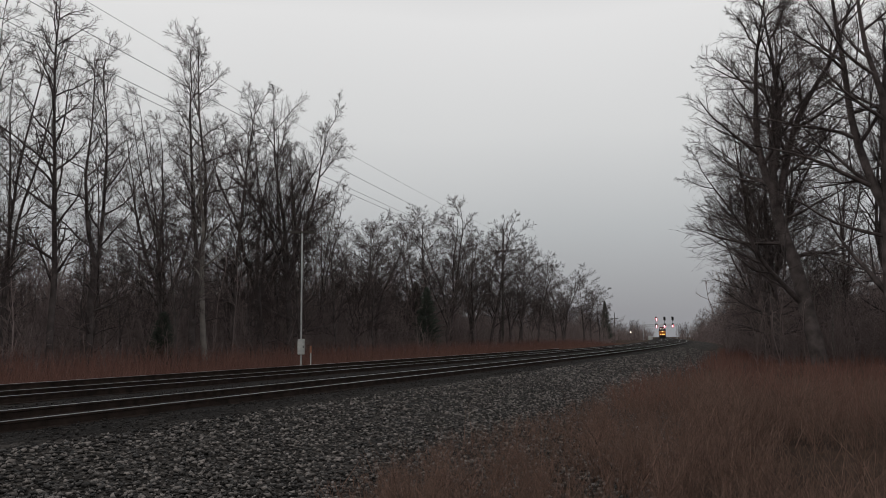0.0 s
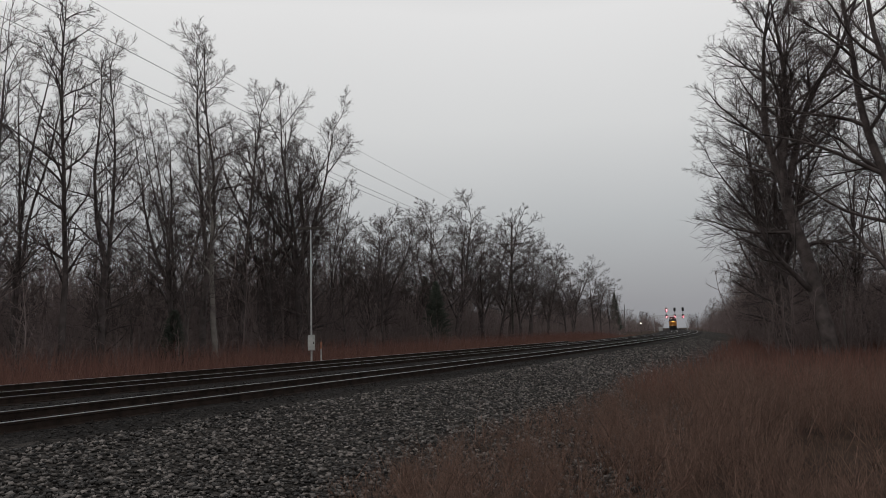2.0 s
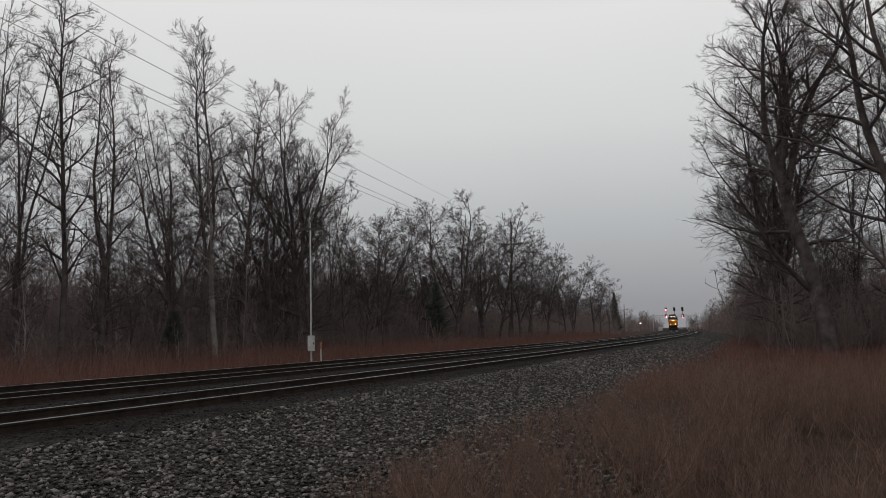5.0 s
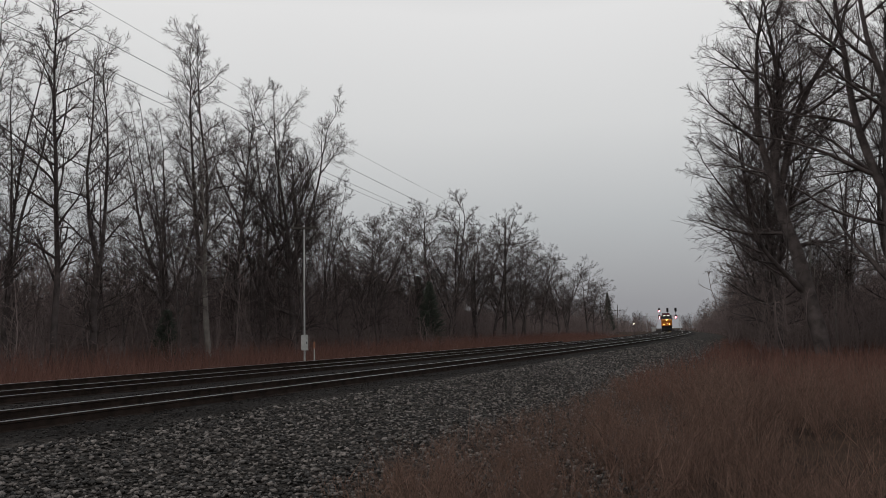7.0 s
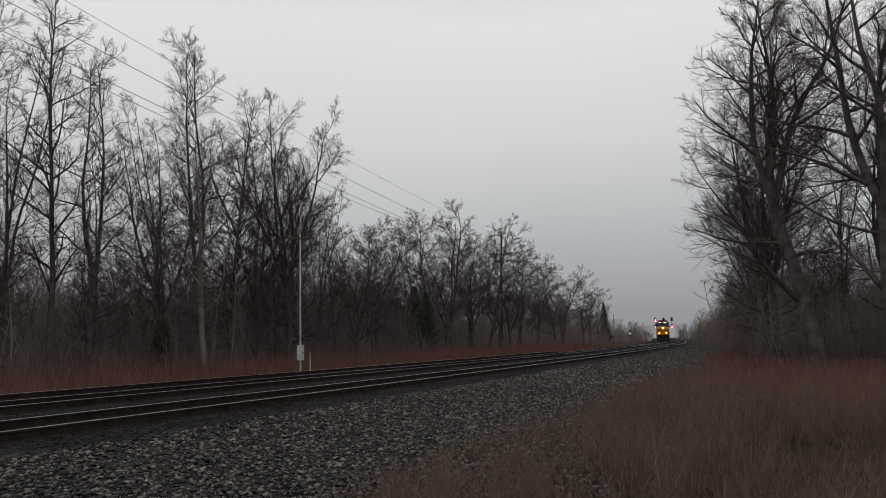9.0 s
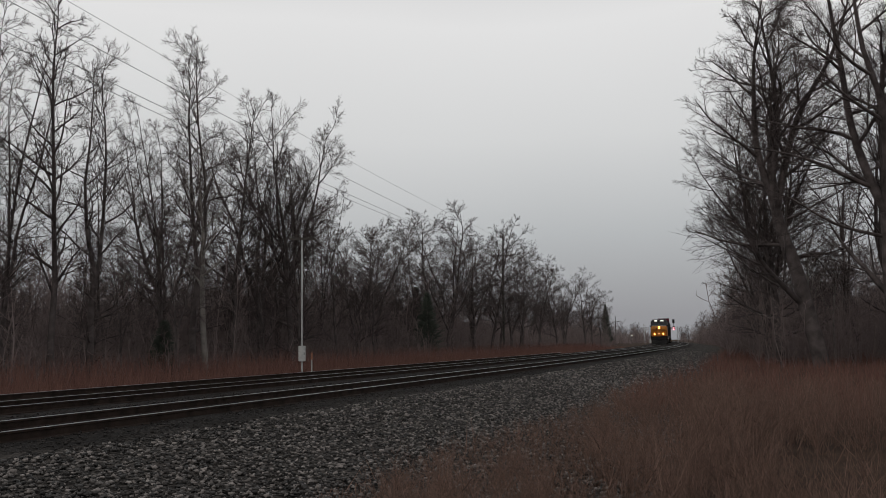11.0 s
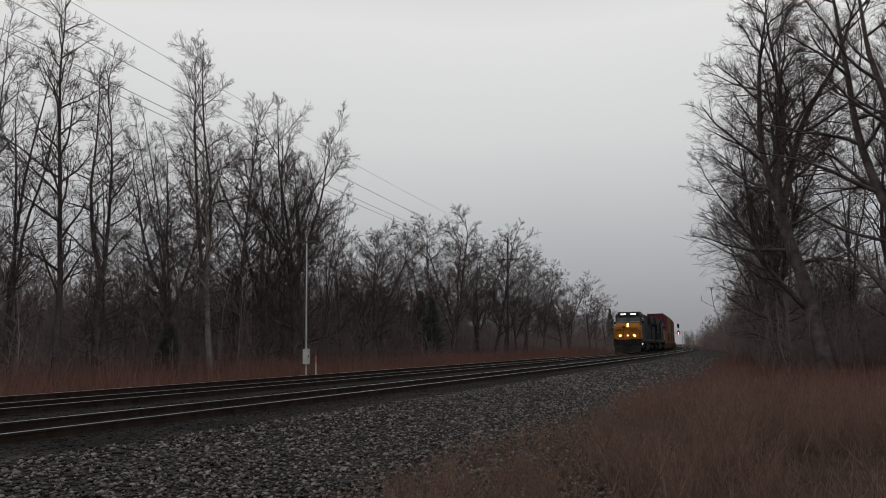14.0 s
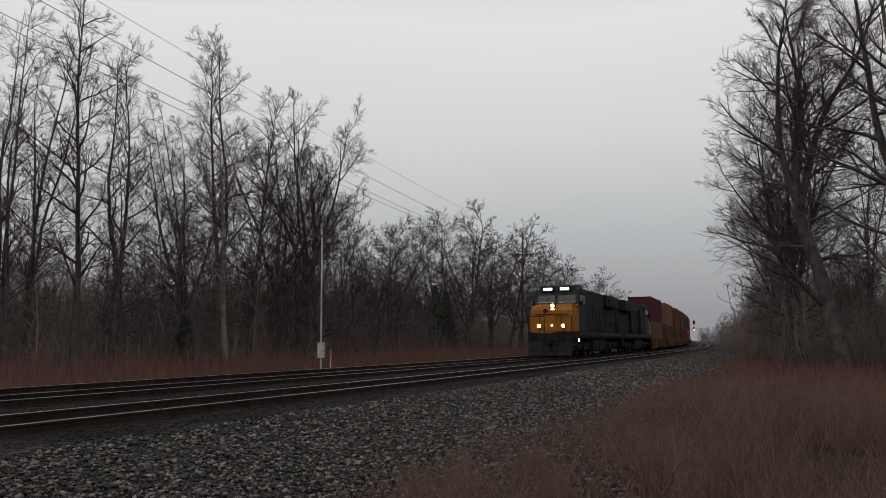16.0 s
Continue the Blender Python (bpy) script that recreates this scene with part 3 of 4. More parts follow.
def tufts(name, places, heights, r0, r1, seed):
    """Grass stalks, each a leaning point, in one mesh."""
    rng = np.random.default_rng(seed)
    n = len(places)
    w = np.column_stack([rng.normal(0, 0.3, (n, 2)), np.ones(n)])
    v, f = spikes(places, w, heights, rng.uniform(r0, r1, n))
    return fast_mesh(name, v, f, GRASS)


rng = np.random.default_rng(3)


def side_twigs(places, heights, n, rng):
    """Starting places for short twigs part of the way up stems."""
    k = rng.integers(0, len(places), n)
    p = places[k].copy()
    u = rng.uniform(0.25, 0.9, n)
    p[:, 2] += heights[k] * u
    p[:, :2] += rng.normal(0, 0.10, (n, 2)) * (heights[k] * u)[:, None]
    return p, heights[k] * rng.uniform(0.2, 0.45, n)


# red-brown weeds on the camera's side
a, oa, ya = spots(rng, 30000, 4.7, 19, 3.4, 30, 1.6, 0.5)
bare = (oa > 9.5) & (oa < 11.2) & (ya > 10.6) & (ya < 13.8) & (rng.uniform(0, 1, len(oa)) < 0.65)
a, oa, ya = a[~bare], oa[~bare], ya[~bare]
edge = np.clip((oa - 4.5 + 0.04 * (ya - 4)) / 2.8, 0.22, 1)
clumps = np.array([0.75 + 0.6 * noise.noise((x * 0.5, y * 0.5, 2.0)) for x, y in zip(oa, ya)])
h = rng.uniform(0.3, 1.3, len(a)) * rng.uniform(0.6, 1.0, len(a)) * edge * np.clip(clumps, 0.3, 1.2) * np.where((oa > 9.2) & (oa < 11.4) & (ya < 10.6), 0.6, 1.0)
tagged(new("weed_stand", blades("weed_stand", a, h, rng.uniform(0.0025, 0.0052, len(a)), STEM, 0.3, 3, 4)), "dense stand of dry red-brown weed stems beside the ballast", "weeds", kind="stuff")
b, hb = side_twigs(a, h, 85000, rng)
tagged(new("weed_stand", fast_mesh("weed_stand", *spikes(b, np.column_stack([rng.normal(0, 0.75, (len(b), 2)), np.ones(len(b))]), hb, rng.uniform(0.0018, 0.0036, len(b))), STEM)), "fine side twigs of the dry weeds", "weeds", kind="stuff")
def weed_bush(x, y, z, height, n, seed):
    """One bushy weed: stems from one root, with side twigs."""
    rng = np.random.default_rng(seed)
    w = np.column_stack([rng.normal(0, 0.32, (n, 2)), np.ones(n)])
    w /= np.linalg.norm(w, axis=1)[:, None]
    p = np.column_stack([rng.normal(0, 0.05, (n, 2)), np.zeros(n)])
    h = height * rng.uniform(0.55, 1.0, n)
    one = twigs_on(rng, p, w, h, 11, 36, 0.36, 0.0026, 0.15)
    two = twigs_on(rng, one[0], one[1], one[2], 3, 36, 0.5, 0.0015, 0.1)
    shape = join([spikes(p, w, h, np.full(n, 0.0042)), spikes(*one), spikes(*two)])
    ob = tagged(new("weed_bush", fast_mesh("weed_bush", *shape, STEM)), "bushy dry red-brown weed with many fine twigs", "weed", group="weed bushes")
    ob.location = (x, y, z)
    return ob


bushes = [weed_bush(0, 0, 0, 1.0, 16 + 3 * k, 80 + k) for k in range(4)]
rb = random.Random(4)
for k in range(190):
    o, y = rb.uniform(5.6, 14.5), 4.6 + 18 * rb.random() ** 1.4
    if 9.3 < o < 11.4 and 9.0 < y < 14.0:
        o -= 2.6
    x, yy = lay(o, y)
    m = pose(x, yy, float(ground_z(o)) - 0.03, 0, 0, rb.uniform(0, 360))
    ob = bushes[k] if k < 4 else copy_thing(bushes[k % 4], m)
    ob.matrix_basis = m
    s = rb.uniform(0.7, 1.35) * min(1.0, 0.5 + (o - 5.6) / 5)
    ob.scale = (s, s, s)
a, oa, ya = spots(rng, 34000, 5.6, 36, 20, 95, 1.5, 0.7)
h = rng.uniform(0.4, 1.15, len(a))
tagged(new("dry_grass", tufts("dry_grass", a, h, 0.007, 0.02, 6)), "rust-coloured dry grass below the wood edge", "grass", kind="stuff")
a, oa, ya = spots(rng, 46000, -21, -9.7, 8, 150, 1.6)
h = rng.uniform(0.5, 2.1, len(a)) * np.clip((-oa - 8.2) / 7, 0.22, 1)
tagged(new("dry_grass", tufts("dry_grass", a, h, 0.008, 0.022, 7)), "rust-coloured dry grass strip beyond the tracks", "grass", kind="stuff")
def thicket(name, seed, n, o0, o1, y0, y1, h0, h1, label, size=1.0, each=(9, 4), power=1.5, bend=0.12):
    """Crooked saplings with branches and twigs, past counting, in one mesh."""
    rng = np.random.default_rng(seed)
    p, o, y = spots(rng, n, o0, o1, y0, y1, power)
    n = len(p)
    h = rng.uniform(h0, h1, n) * rng.uniform(0.55, 1.0, n)
    w = np.column_stack([rng.normal(0, 0.2, (n, 2)), np.ones(n)])
    stems = paths_of(rng, p, w / np.linalg.norm(w, axis=1)[:, None], h, 4, bend, 0.03)
    r = rng.uniform(0.014, 0.036, n) * size
    one, r1 = shoots(rng, stems, r, each[0], 50, 0.34, 0.1, 2, 0.16, 0.08, 0.010 * size, 0.5)
    two, r2 = shoots(rng, one, r1, each[1], 46, 0.6, 0.12, 1, 0.15, 0.04, 0.0075 * size, 0.6)
    shape = join([tubes(stems, r, r * 0.3), tubes(one, r1, r1 * 0.5), tubes(two, r2, r2 * 0.5)])
    tagged(new(name, fast_mesh(name, *shape, BRUSH)), label, "undergrowth", kind="stuff")


TANGLE = "dark tangled bare saplings and undergrowth below the trees"
thicket("undergrowth", 31, 1000, -46, -20, 6, 85, 3.0, 9.5, TANGLE, 1.5)
thicket("undergrowth", 32, 2300, -36, -18.5, 4, 105, 0.8, 3.4, TANGLE, 1.3, (8, 4))
thicket("undergrowth", 33, 1500, -52, -22, 72, 300, 4.0, 11.0, TANGLE, 2.6, (9, 4), 1.3)
thicket("undergrowth", 45, 900, -40, -19, 70, 260, 1.0, 4.5, TANGLE, 2.6, (7, 3), 1.3)
thicket("undergrowth", 34, 1500, 8.6, 30, 54, 130, 1.5, 7.5, TANGLE, 1.5, (9, 4), 1.2)
thicket("undergrowth", 35, 1300, 6.2, 24, 80, 330, 4.0, 10.5, TANGLE, 2.8, (9, 3), 1.3)
thicket("undergrowth", 41, 600, -52, -23, 44, 98, 5.0, 11.0, TANGLE, 2.0, (10, 4), 1.0)
thicket("undergrowth", 42, 420, 8.0, 20, 66, 135, 5.0, 12.0, TANGLE, 1.7, (9, 3), 1.0)
DEEP = "dense grey-brown bare wood receding behind the edge trees"
thicket("deep_wood", 36, 1700, -80, -36, -10, 130, 6.0, 13.0, DEEP, 4.0, (9, 3), 1.0)
thicket("deep_wood", 37, 700, -95, -28, 140, 420, 6.0, 12.0, DEEP, 5.0, (8, 2), 1.0)
thicket("deep_wood", 38, 500, 16, 64, 64, 420, 6.0, 12.0, DEEP, 4.5, (8, 2), 1.2)
thicket("deep_wood", 39, 350, -60, -13, 420, 900, 7.0, 13.0, DEEP, 7.0, (7, 2), 1.0)
thicket("deep_wood", 40, 300, 9, 60, 420, 900, 7.0, 13.0, DEEP, 7.0, (7, 2), 1.0)


def evergreen(x, y, height, width, z=-0.9, seed=1):
    """A dark cedar: a trunk and many drooping needle sprays."""
    rng = np.random.default_rng(seed)
    n = 900
    u = rng.uniform(0.05, 1, n) ** 0.8
    a = rng.uniform(0, 6.28, n)
    out = width * (1 - u) ** 0.8 + 0.06
    s = np.column_stack([np.cos(a) * out * rng.uniform(0.1, 0.6, n), np.sin(a) * out * rng.uniform(0.1, 0.6, n), u * height])
    w = np.column_stack([np.cos(a), np.sin(a), rng.uniform(-0.2, 0.9, n)])
    v, f = spikes(s, w, out * rng.uniform(0.4, 0.9, n) + 0.15, rng.uniform(0.03, 0.09, n) * height / 6)
    ob = tagged(new("evergreen_tree"), "dark green evergreen tree among the bare trees", "tree", group="evergreens")
    trunk = Tubes()
    trunk.add(limb(rng, (0, 0, -0.2), (0, 0, 1), height, 6, 0.02, 0.02), np.linspace(0.12, 0.02, 7), 6)
    part_mesh("trunk", trunk.mesh("trunk", BARK), ob)
    part_mesh("crown", fast_mesh("crown", v, f, CEDAR), ob)
    ob.location = (x, y, z)


for k, row in enumerate(((-30.5, 34.5, 3.4, 1.2), (-33.0, 75.0, 7.0, 2.0), (-55.5, 275.0, 14.0, 2.8), (-36.5, 80.0, 8.0, 2.2))):
    evergreen(*row, seed=50 + k)
for x, y, hgt, z in ((1.6, 56.0, 9.5, -0.85), (2.9, 60.5, 8.5, -0.85), (-28.4, 35.4, 13.0, -0.85)):
    pale = tree("birch_tree", int(x * 10 + 400), hgt, 0.075 if hgt < 12 else 0.17, "pale-barked slender birch at the wood edge", first=0.4, limbs=16, share=0.2, each=(5, 4, 2), bark=BARK_PALE)
    pale.location = (x, y, z)


def stones(name, o0, o1, y0, y1, n, size, mat, seed, power=1.0, lift=0.0):
    """Broken stones, each a small uneven solid, in one mesh."""
    rng = np.random.default_rng(seed)
    p, o, y = spots(rng, n, o0, o1, y0, y1, power)
    keep = o < o1 - np.abs(rng.normal(0, 0.7, len(o))) * (1 if o1 > 2 else 0)
    p = p[keep]
    n = len(p)
    base = np.array([(1, 0, 0), (-1, 0, 0), (0, 1, 0), (0, -1, 0), (0, 0, 1), (0, 0, -1)], float) * 0.62
    tris = np.array([(0, 2, 4), (2, 1, 4), (1, 3, 4), (3, 0, 4), (2, 0, 5), (1, 2, 5), (3, 1, 5), (0, 3, 5)])
    q = rng.normal(0, 1, (n, 4))
    q /= np.linalg.norm(q, axis=1)[:, None]
    w, x, yq, z = q.T
    R = np.stack([np.stack([1 - 2 * (yq * yq + z * z), 2 * (x * yq - z * w), 2 * (x * z + yq * w)], -1),
                  np.stack([2 * (x * yq + z * w), 1 - 2 * (x * x + z * z), 2 * (yq * z - x * w)], -1),
                  np.stack([2 * (x * z - yq * w), 2 * (yq * z + x * w), 1 - 2 * (x * x + yq * yq)], -1)], 1)
    v = base[None] * (1 + rng.uniform(-0.3, 0.3, (n, 6, 3))) + rng.uniform(-0.16, 0.16, (n, 6, 3))
    v = v * (size * rng.uniform(0.55, 1.35, (n, 1, 1))) * rng.uniform(0.6, 1.2, (n, 1, 3))
    v = np.einsum("nij,nkj->nki", R, v)
    v[:, :, 2] *= 0.62
    p[:, 2] += lift + 0.03 + rng.uniform(0, size * 0.5, n)
    v += p[:, None, :]
    f = (tris[None] + (np.arange(n) * 6)[:, None, None]).reshape(-1, 3)
    return fast_mesh(name, v.reshape(-1, 3), f, mat)


tagged(new("ballast", stones("ballast", 1.25, 8.2, -2, 32, 66000, 0.056, STONE, 21, 1.9)), "loose grey crushed stone ballast on the shoulder", "ballast", kind="stuff")
tagged(new("ballast", stones("ballast", 1.25, 6.2, 27, 95, 14000, 0.09, STONE, 23, 1.3)), "loose grey crushed stone ballast farther along", "ballast", kind="stuff")
tagged(new("ballast", stones("ballast", -3.6, 1.3, 0, 34, 11000, 0.042, STONE_DARK, 22, 1.5)), "dark crushed stone between the rails", "ballast", kind="stuff")


# ---- poles and wires ----
def insulators(parent, xs, z, size=1.0):
    for x in xs:
        bm = bmesh.new()
        rod(bm, (x, 0, z), (x, 0, z + 0.16 * size), 0.03 * size, 0.045 * size, 8)
        part("insulator", bm, BLACK, parent)


def utility_pole(x, y, height, arm_z, arm_w, lean=(0, 0), z=-0.85, turn=0):
    pole = tagged(new("utility_pole"), "weathered wooden utility pole with one crossarm", "utility pole", group="pole line")
    part("shaft", rod(bmesh.new(), (0, 0, -0.4), (0, 0, height), 0.15, 0.10, 10), POLE_WOOD, pole)
    part("crossarm", boxes((-arm_w / 2, arm_w / 2, -0.21, -0.10, arm_z - 0.07, arm_z + 0.07), bevel=0.01), POLE_WOOD, pole)
    for s in (-1, 1):
        part("brace", rod(bmesh.new(), (s * arm_w * 0.28, -0.16, arm_z - 0.06), (0, -0.14, arm_z - 0.75), 0.018, sides=6), POLE_WOOD, pole)
    insulators(pole, (-arm_w * 0.46, -arm_w * 0.2, arm_w * 0.22, arm_w * 0.46), arm_z + 0.07)
    pole.matrix_basis = pose(x, y, z, lean[0], lean[1], turn)
    return pole


POLES = [(-33.3, 99.7, 15.9, 13.0), (-47.8, 215.0, 12.0, 9.5), (-63.0, 330.0, 11.5, 9.2)]
for x, y, hgt, arm in POLES:
    utility_pole(x, y, hgt, arm, 3.0, lean=(0, 1.2))


def wire(a, b, sag, r, label):
    n = 24
    bm = Tubes()
    pts = [Vector(a).lerp(Vector(b), i / n) - Vector((0, 0, sag * 4 * (i / n) * (1 - i / n))) for i in range(n + 1)]
    bm.add(np.array([tuple(p) for p in pts]), [r] * (n + 1), 4)
    tagged(new("overhead_wire", bm.mesh("overhead_wire", WIRE)), label, "wire", group="overhead wires")


for dx, up in ((-1.38, 0.0), (-0.6, 0.0), (1.38, 0.0), (0.0, 2.3)):
    spans = [(-19.4, -16.0, 13.2 + up * 0.8)] + [(x, y, arm - 0.85 + 0.07 + up) for x, y, hgt, arm in POLES]
    for (xa, ya_, za), (xb, yb, zb) in zip(spans, spans[1:]):
        wire((xa + dx, ya_, za), (xb + dx, yb, zb), 1.0, 0.014 if up == 0 else 0.010, "dark overhead wire slung along the pole line")


def instrument_pole():
    pole = tagged(new("instrument_pole"), "slim galvanised mast with a grey box and a wooden crossarm", "mast")
    part("mast", rod(bmesh.new(), (0, 0, -0.3), (0, 0, 6.6), 0.044, 0.032, 10), GALVANISED, pole)
    part("crossarm", boxes((-0.55, 0.55, -0.05, 0.05, 6.42, 6.54), bevel=0.01), POLE_WOOD, pole, "dark wooden crossarm")
    body = part("equipment_box", boxes((-0.15, 0.15, -0.20, -0.06, 1.25, 1.9), bevel=0.015), BOX_GREY, pole, "light grey equipment box")
    part("box_door", boxes((-0.12, 0.12, -0.215, -0.2, 1.3, 1.85), bevel=0.005), BOX_GREY, body)
    part("box_latch", boxes((0.07, 0.10, -0.235, -0.21, 1.52, 1.62)), BLACK, body)
    pole.matrix_basis = pose(-19.0, 29.9, -0.85, 0, 0, 33)
    post = tagged(new("marker_post"), "short weathered orange and grey marker post", "post")
    part("post", rod(bmesh.new(), (0, 0, -0.1), (0, 0, 1.3), 0.035, 0.03, 8), BOX_GREY, post)
    part("cap", rod(bmesh.new(), (0, 0, 1.3), (0, 0, 1.6), 0.045, 0.045, 8), RED_MARK, post, "faded orange cap")
    post.matrix_basis = pose(-19.2, 31.0, -0.85)


instrument_pole()


# ---- signal bridge ----
def signal_bridge(y):
    x, yy = lay(FAR - GAUGE / 2, y)
    b = tagged(new("signal_bridge"), "steel signal bridge over both tracks with red signals lit", "signal bridge")
    for sx in (-8.6, 6.6):
        for dy in (-0.5, 0.5):
            part("column", rod(bmesh.new(), (sx, dy, -1.0), (sx, dy, 6.7), 0.13, sides=8), GALVANISED, b)
    for z in (5.8, 6.7):
        for dy in (-0.5, 0.5):
            part("beam", boxes((-8.6, 6.6, dy - 0.06, dy + 0.06, z - 0.08, z + 0.08)), GALVANISED, b)
    for i in range(10):
        part("brace", rod(bmesh.new(), (-8.6 + i * 1.52, -0.5, 5.8 if i % 2 else 6.7), (-8.6 + (i + 1) * 1.52, -0.5, 6.7 if i % 2 else 5.8), 0.05, sides=6), GALVANISED, b)
    for sx, lit in ((-2.6, True), (1.2, False), (4.9, False)):
        part("signal_mast", rod(bmesh.new(), (sx, -0.7, 5.4), (sx, -0.7, 10.2), 0.07, sides=8), BLACK, b)
        for z, on in ((9.4, lit), (6.2, True)):
            head = part("signal_head", boxes((sx - 0.5, sx + 0.5, -1.0, -0.75, z - 0.9, z + 0.9), bevel=0.08), BLACK, b)
            for k in (-0.55, 0.0, 0.55):
                bm = bmesh.new()
                rod(bm, (sx, -1.06, z + k), (sx, -1.0, z + k), 0.2, sides=14)
                part("signal_lens", bm, (RED_LIGHT if k < 0 else RED_DIM) if on and k <= 0 else BLACK, head, "red signal lens" if on and k <= 0 else "dark signal lens")
    b.matrix_basis = pose(x, yy, 0, 0, 0, math.degrees(-math.atan(slope(y))))


signal_bridge(400)


def trackside_cabinet(x, y, turn):
    c = tagged(new("trackside_cabinet"), "small silver signal cabinet beside the tracks", "cabinet")
    body = part("body", boxes((-0.9, 0.9, -0.6, 0.6, 0.15, 2.2), bevel=0.04), GALVANISED, c)
    part("door", boxes((-0.4, 0.4, -0.63, -0.6, 0.3, 2.05), bevel=0.01), BOX_GREY, body)
    part("base", boxes((-1.0, 1.0, -0.7, 0.7, -0.3, 0.15)), BOX_GREY, c)
    c.matrix_basis = pose(x, y, -0.8, 0, 0, turn)


def lamp_post(x, y, height):
    p = tagged(new("trackside_lamp"), "slim post with one small white lamp lit", "lamp")
    part("post", rod(bmesh.new(), (0, 0, -0.3), (0, 0, height), 0.06, sides=8), POLE_WOOD, p)
    head = part("lamp_head", boxes((-0.2, 0.2, -0.2, 0.1, height, height + 0.35), bevel=0.04), BLACK, p)
    part("lens", rod(bmesh.new(), (0, -0.24, height + 0.17), (0, -0.2, height + 0.17), 0.16, sides=12), LAMP_WHITE, head, "white lit lens")
    p.location = (x, y, -0.9)


lx, ly = lay(-15.0, 262)
lamp_post(lx, ly, 3.2)
cx, cy = lay(-10.5, 385)
trackside_cabinet(cx, cy, 6)


# ---- the train ----
def axle(parent, x, y, r, w=0.11):
    bm = bmesh.new()
    for s in (-1, 1):
        rod(bm, (s * 0.69, 0, 0), (s * (0.69 + w), 0, 0), r, sides=20)
        rod(bm, (s * 0.66, 0, 0), (s * 0.69, 0, 0), r + 0.025, sides=20)
    rod(bm, (-0.7, 0, 0), (0.7, 0, 0), 0.09, sides=8)
    ob = part("wheelset", bm, BLACK, parent)
    ob.location = (x, y, r)
    return ob


def locomotive():
    """The front lies at y = 0 and the body goes back along +y; z = 0 is the rail top."""
    t = tagged(new("locomotive"), "freight diesel locomotive, yellow nose, dark blue body, lamps lit", "locomotive")
    part("underframe", boxes((-1.5, 1.5, 0.9, 20.0, 1.25, 1.62), bevel=0.03), BLACK, t)
    plow = bmesh.new()
    prism(plow, [(0.05, 0.12), (0.55, 0.12), (0.75, 0.95), (0.55, 0.95), (0.3, 0.6)], -1.45, 1.45)
    part("snow_plow", plow, BLACK, t)
    pilot = part("pilot", boxes((-1.52, 1.52, 0.55, 0.95, 0.9, 1.66), bevel=0.03), BLACK, t, "black pilot plate with coupler")
    part("coupler", boxes((-0.16, 0.16, 0.0, 0.6, 0.85, 1.13), bevel=0.04), BLACK, pilot)
    for s in (-1, 1):
        part("air_hose", rod(bmesh.new(), (s * 0.5, 0.5, 1.1), (s * 0.45, 0.4, 0.55), 0.03, sides=6), BLACK, pilot)
        part("step", boxes((s * 1.3 - 0.2, s * 1.3 + 0.2, 0.62, 0.9, 0.45, 0.5), (s * 1.3 - 0.2, s * 1.3 + 0.2, 0.7, 0.95, 0.8, 0.85)), YELLOW, pilot, "yellow edged step")
    part("deck", boxes((-1.52, 1.52, 0.6, 20.0, 1.62, 1.70)), BLACK, t)
    # nose: wide, with a sloping top, chamfered sides
    nose = bmesh.new()
    prism(nose, [(0.95, 1.70), (0.95, 3.12), (1.12, 3.42), (2.35, 3.62), (2.35, 1.70)], -1.53, 1.53)
    bmesh.ops.bevel(nose, geom=[e for e in nose.edges if abs(e.verts[0].co.x - e.verts[1].co.x) < 0.01 and (e.verts[0].co.y + e.verts[1].co.y) < 2.4], offset=0.14, segments=2, affect="EDGES")
    bmesh.ops.bevel(nose, geom=[e for e in nose.edges if min(v.co.z for v in e.verts) > 3.0 and abs(abs(e.verts[0].co.x) - 1.53) < 0.01 and abs(abs(e.verts[1].co.x) - 1.53) < 0.01 and e.verts[0].co.x * e.verts[1].co.x > 0], offset=0.3, segments=3, affect="EDGES")
    nose_ob = part("nose", nose, YELLOW, t, "yellow short nose")
    part("nose_door", boxes((-0.32, 0.32, 0.925, 0.955, 1.75, 3.0), bevel=0.01), YELLOW, nose_ob)
    seal = bmesh.new()
    rod(seal, (-0.42, 0.93, 3.1), (-0.42, 1.2, 3.1), 0.16, sides=16)
    part("round_badge", seal, BLUE, nose_ob, "dark round badge")
    # cab with windscreen
    cab = bmesh.new()
    prism(cab, [(2.35, 1.70), (2.35, 3.55), (2.55, 4.30), (2.72, 4.86), (3.0, 4.95), (5.1, 4.95), (5.1, 1.70)], -1.5, 1.5)
    bmesh.ops.bevel(cab, geom=[e for e in cab.edges if e.verts[0].co.z > 4.5 and e.verts[1].co.z > 4.5 and abs(e.verts[0].co.x - e.verts[1].co.x) < 0.01], offset=0.25, segments=3, affect="EDGES")
    cab_ob = part("cab", cab, CAB_GREY, t, "grey cab with dark roof")
    part("cab_front", prism(bmesh.new(), [(2.33, 3.42), (2.335, 3.58), (2.36, 3.58), (2.36, 3.42)], -1.49, 1.49), YELLOW, cab_ob)
    for s in (-1, 1):
        w = prism(bmesh.new(), [(2.385, 3.74), (2.51, 4.22), (2.56, 4.22), (2.43, 3.74)], min(s * 0.12, s * 1.30), max(s * 0.12, s * 1.30))
        part("windscreen", w, PANE, cab_ob, "dark windscreen glass")
        part("side_window", boxes((min(s * 1.495, s * 1.515), max(s * 1.495, s * 1.515), 2.85, 3.7, 3.55, 4.25)), PANE, cab_ob)
        part("side_window", boxes((min(s * 1.495, s * 1.515), max(s * 1.495, s * 1.515), 3.85, 4.6, 3.55, 4.25)), PANE, cab_ob)
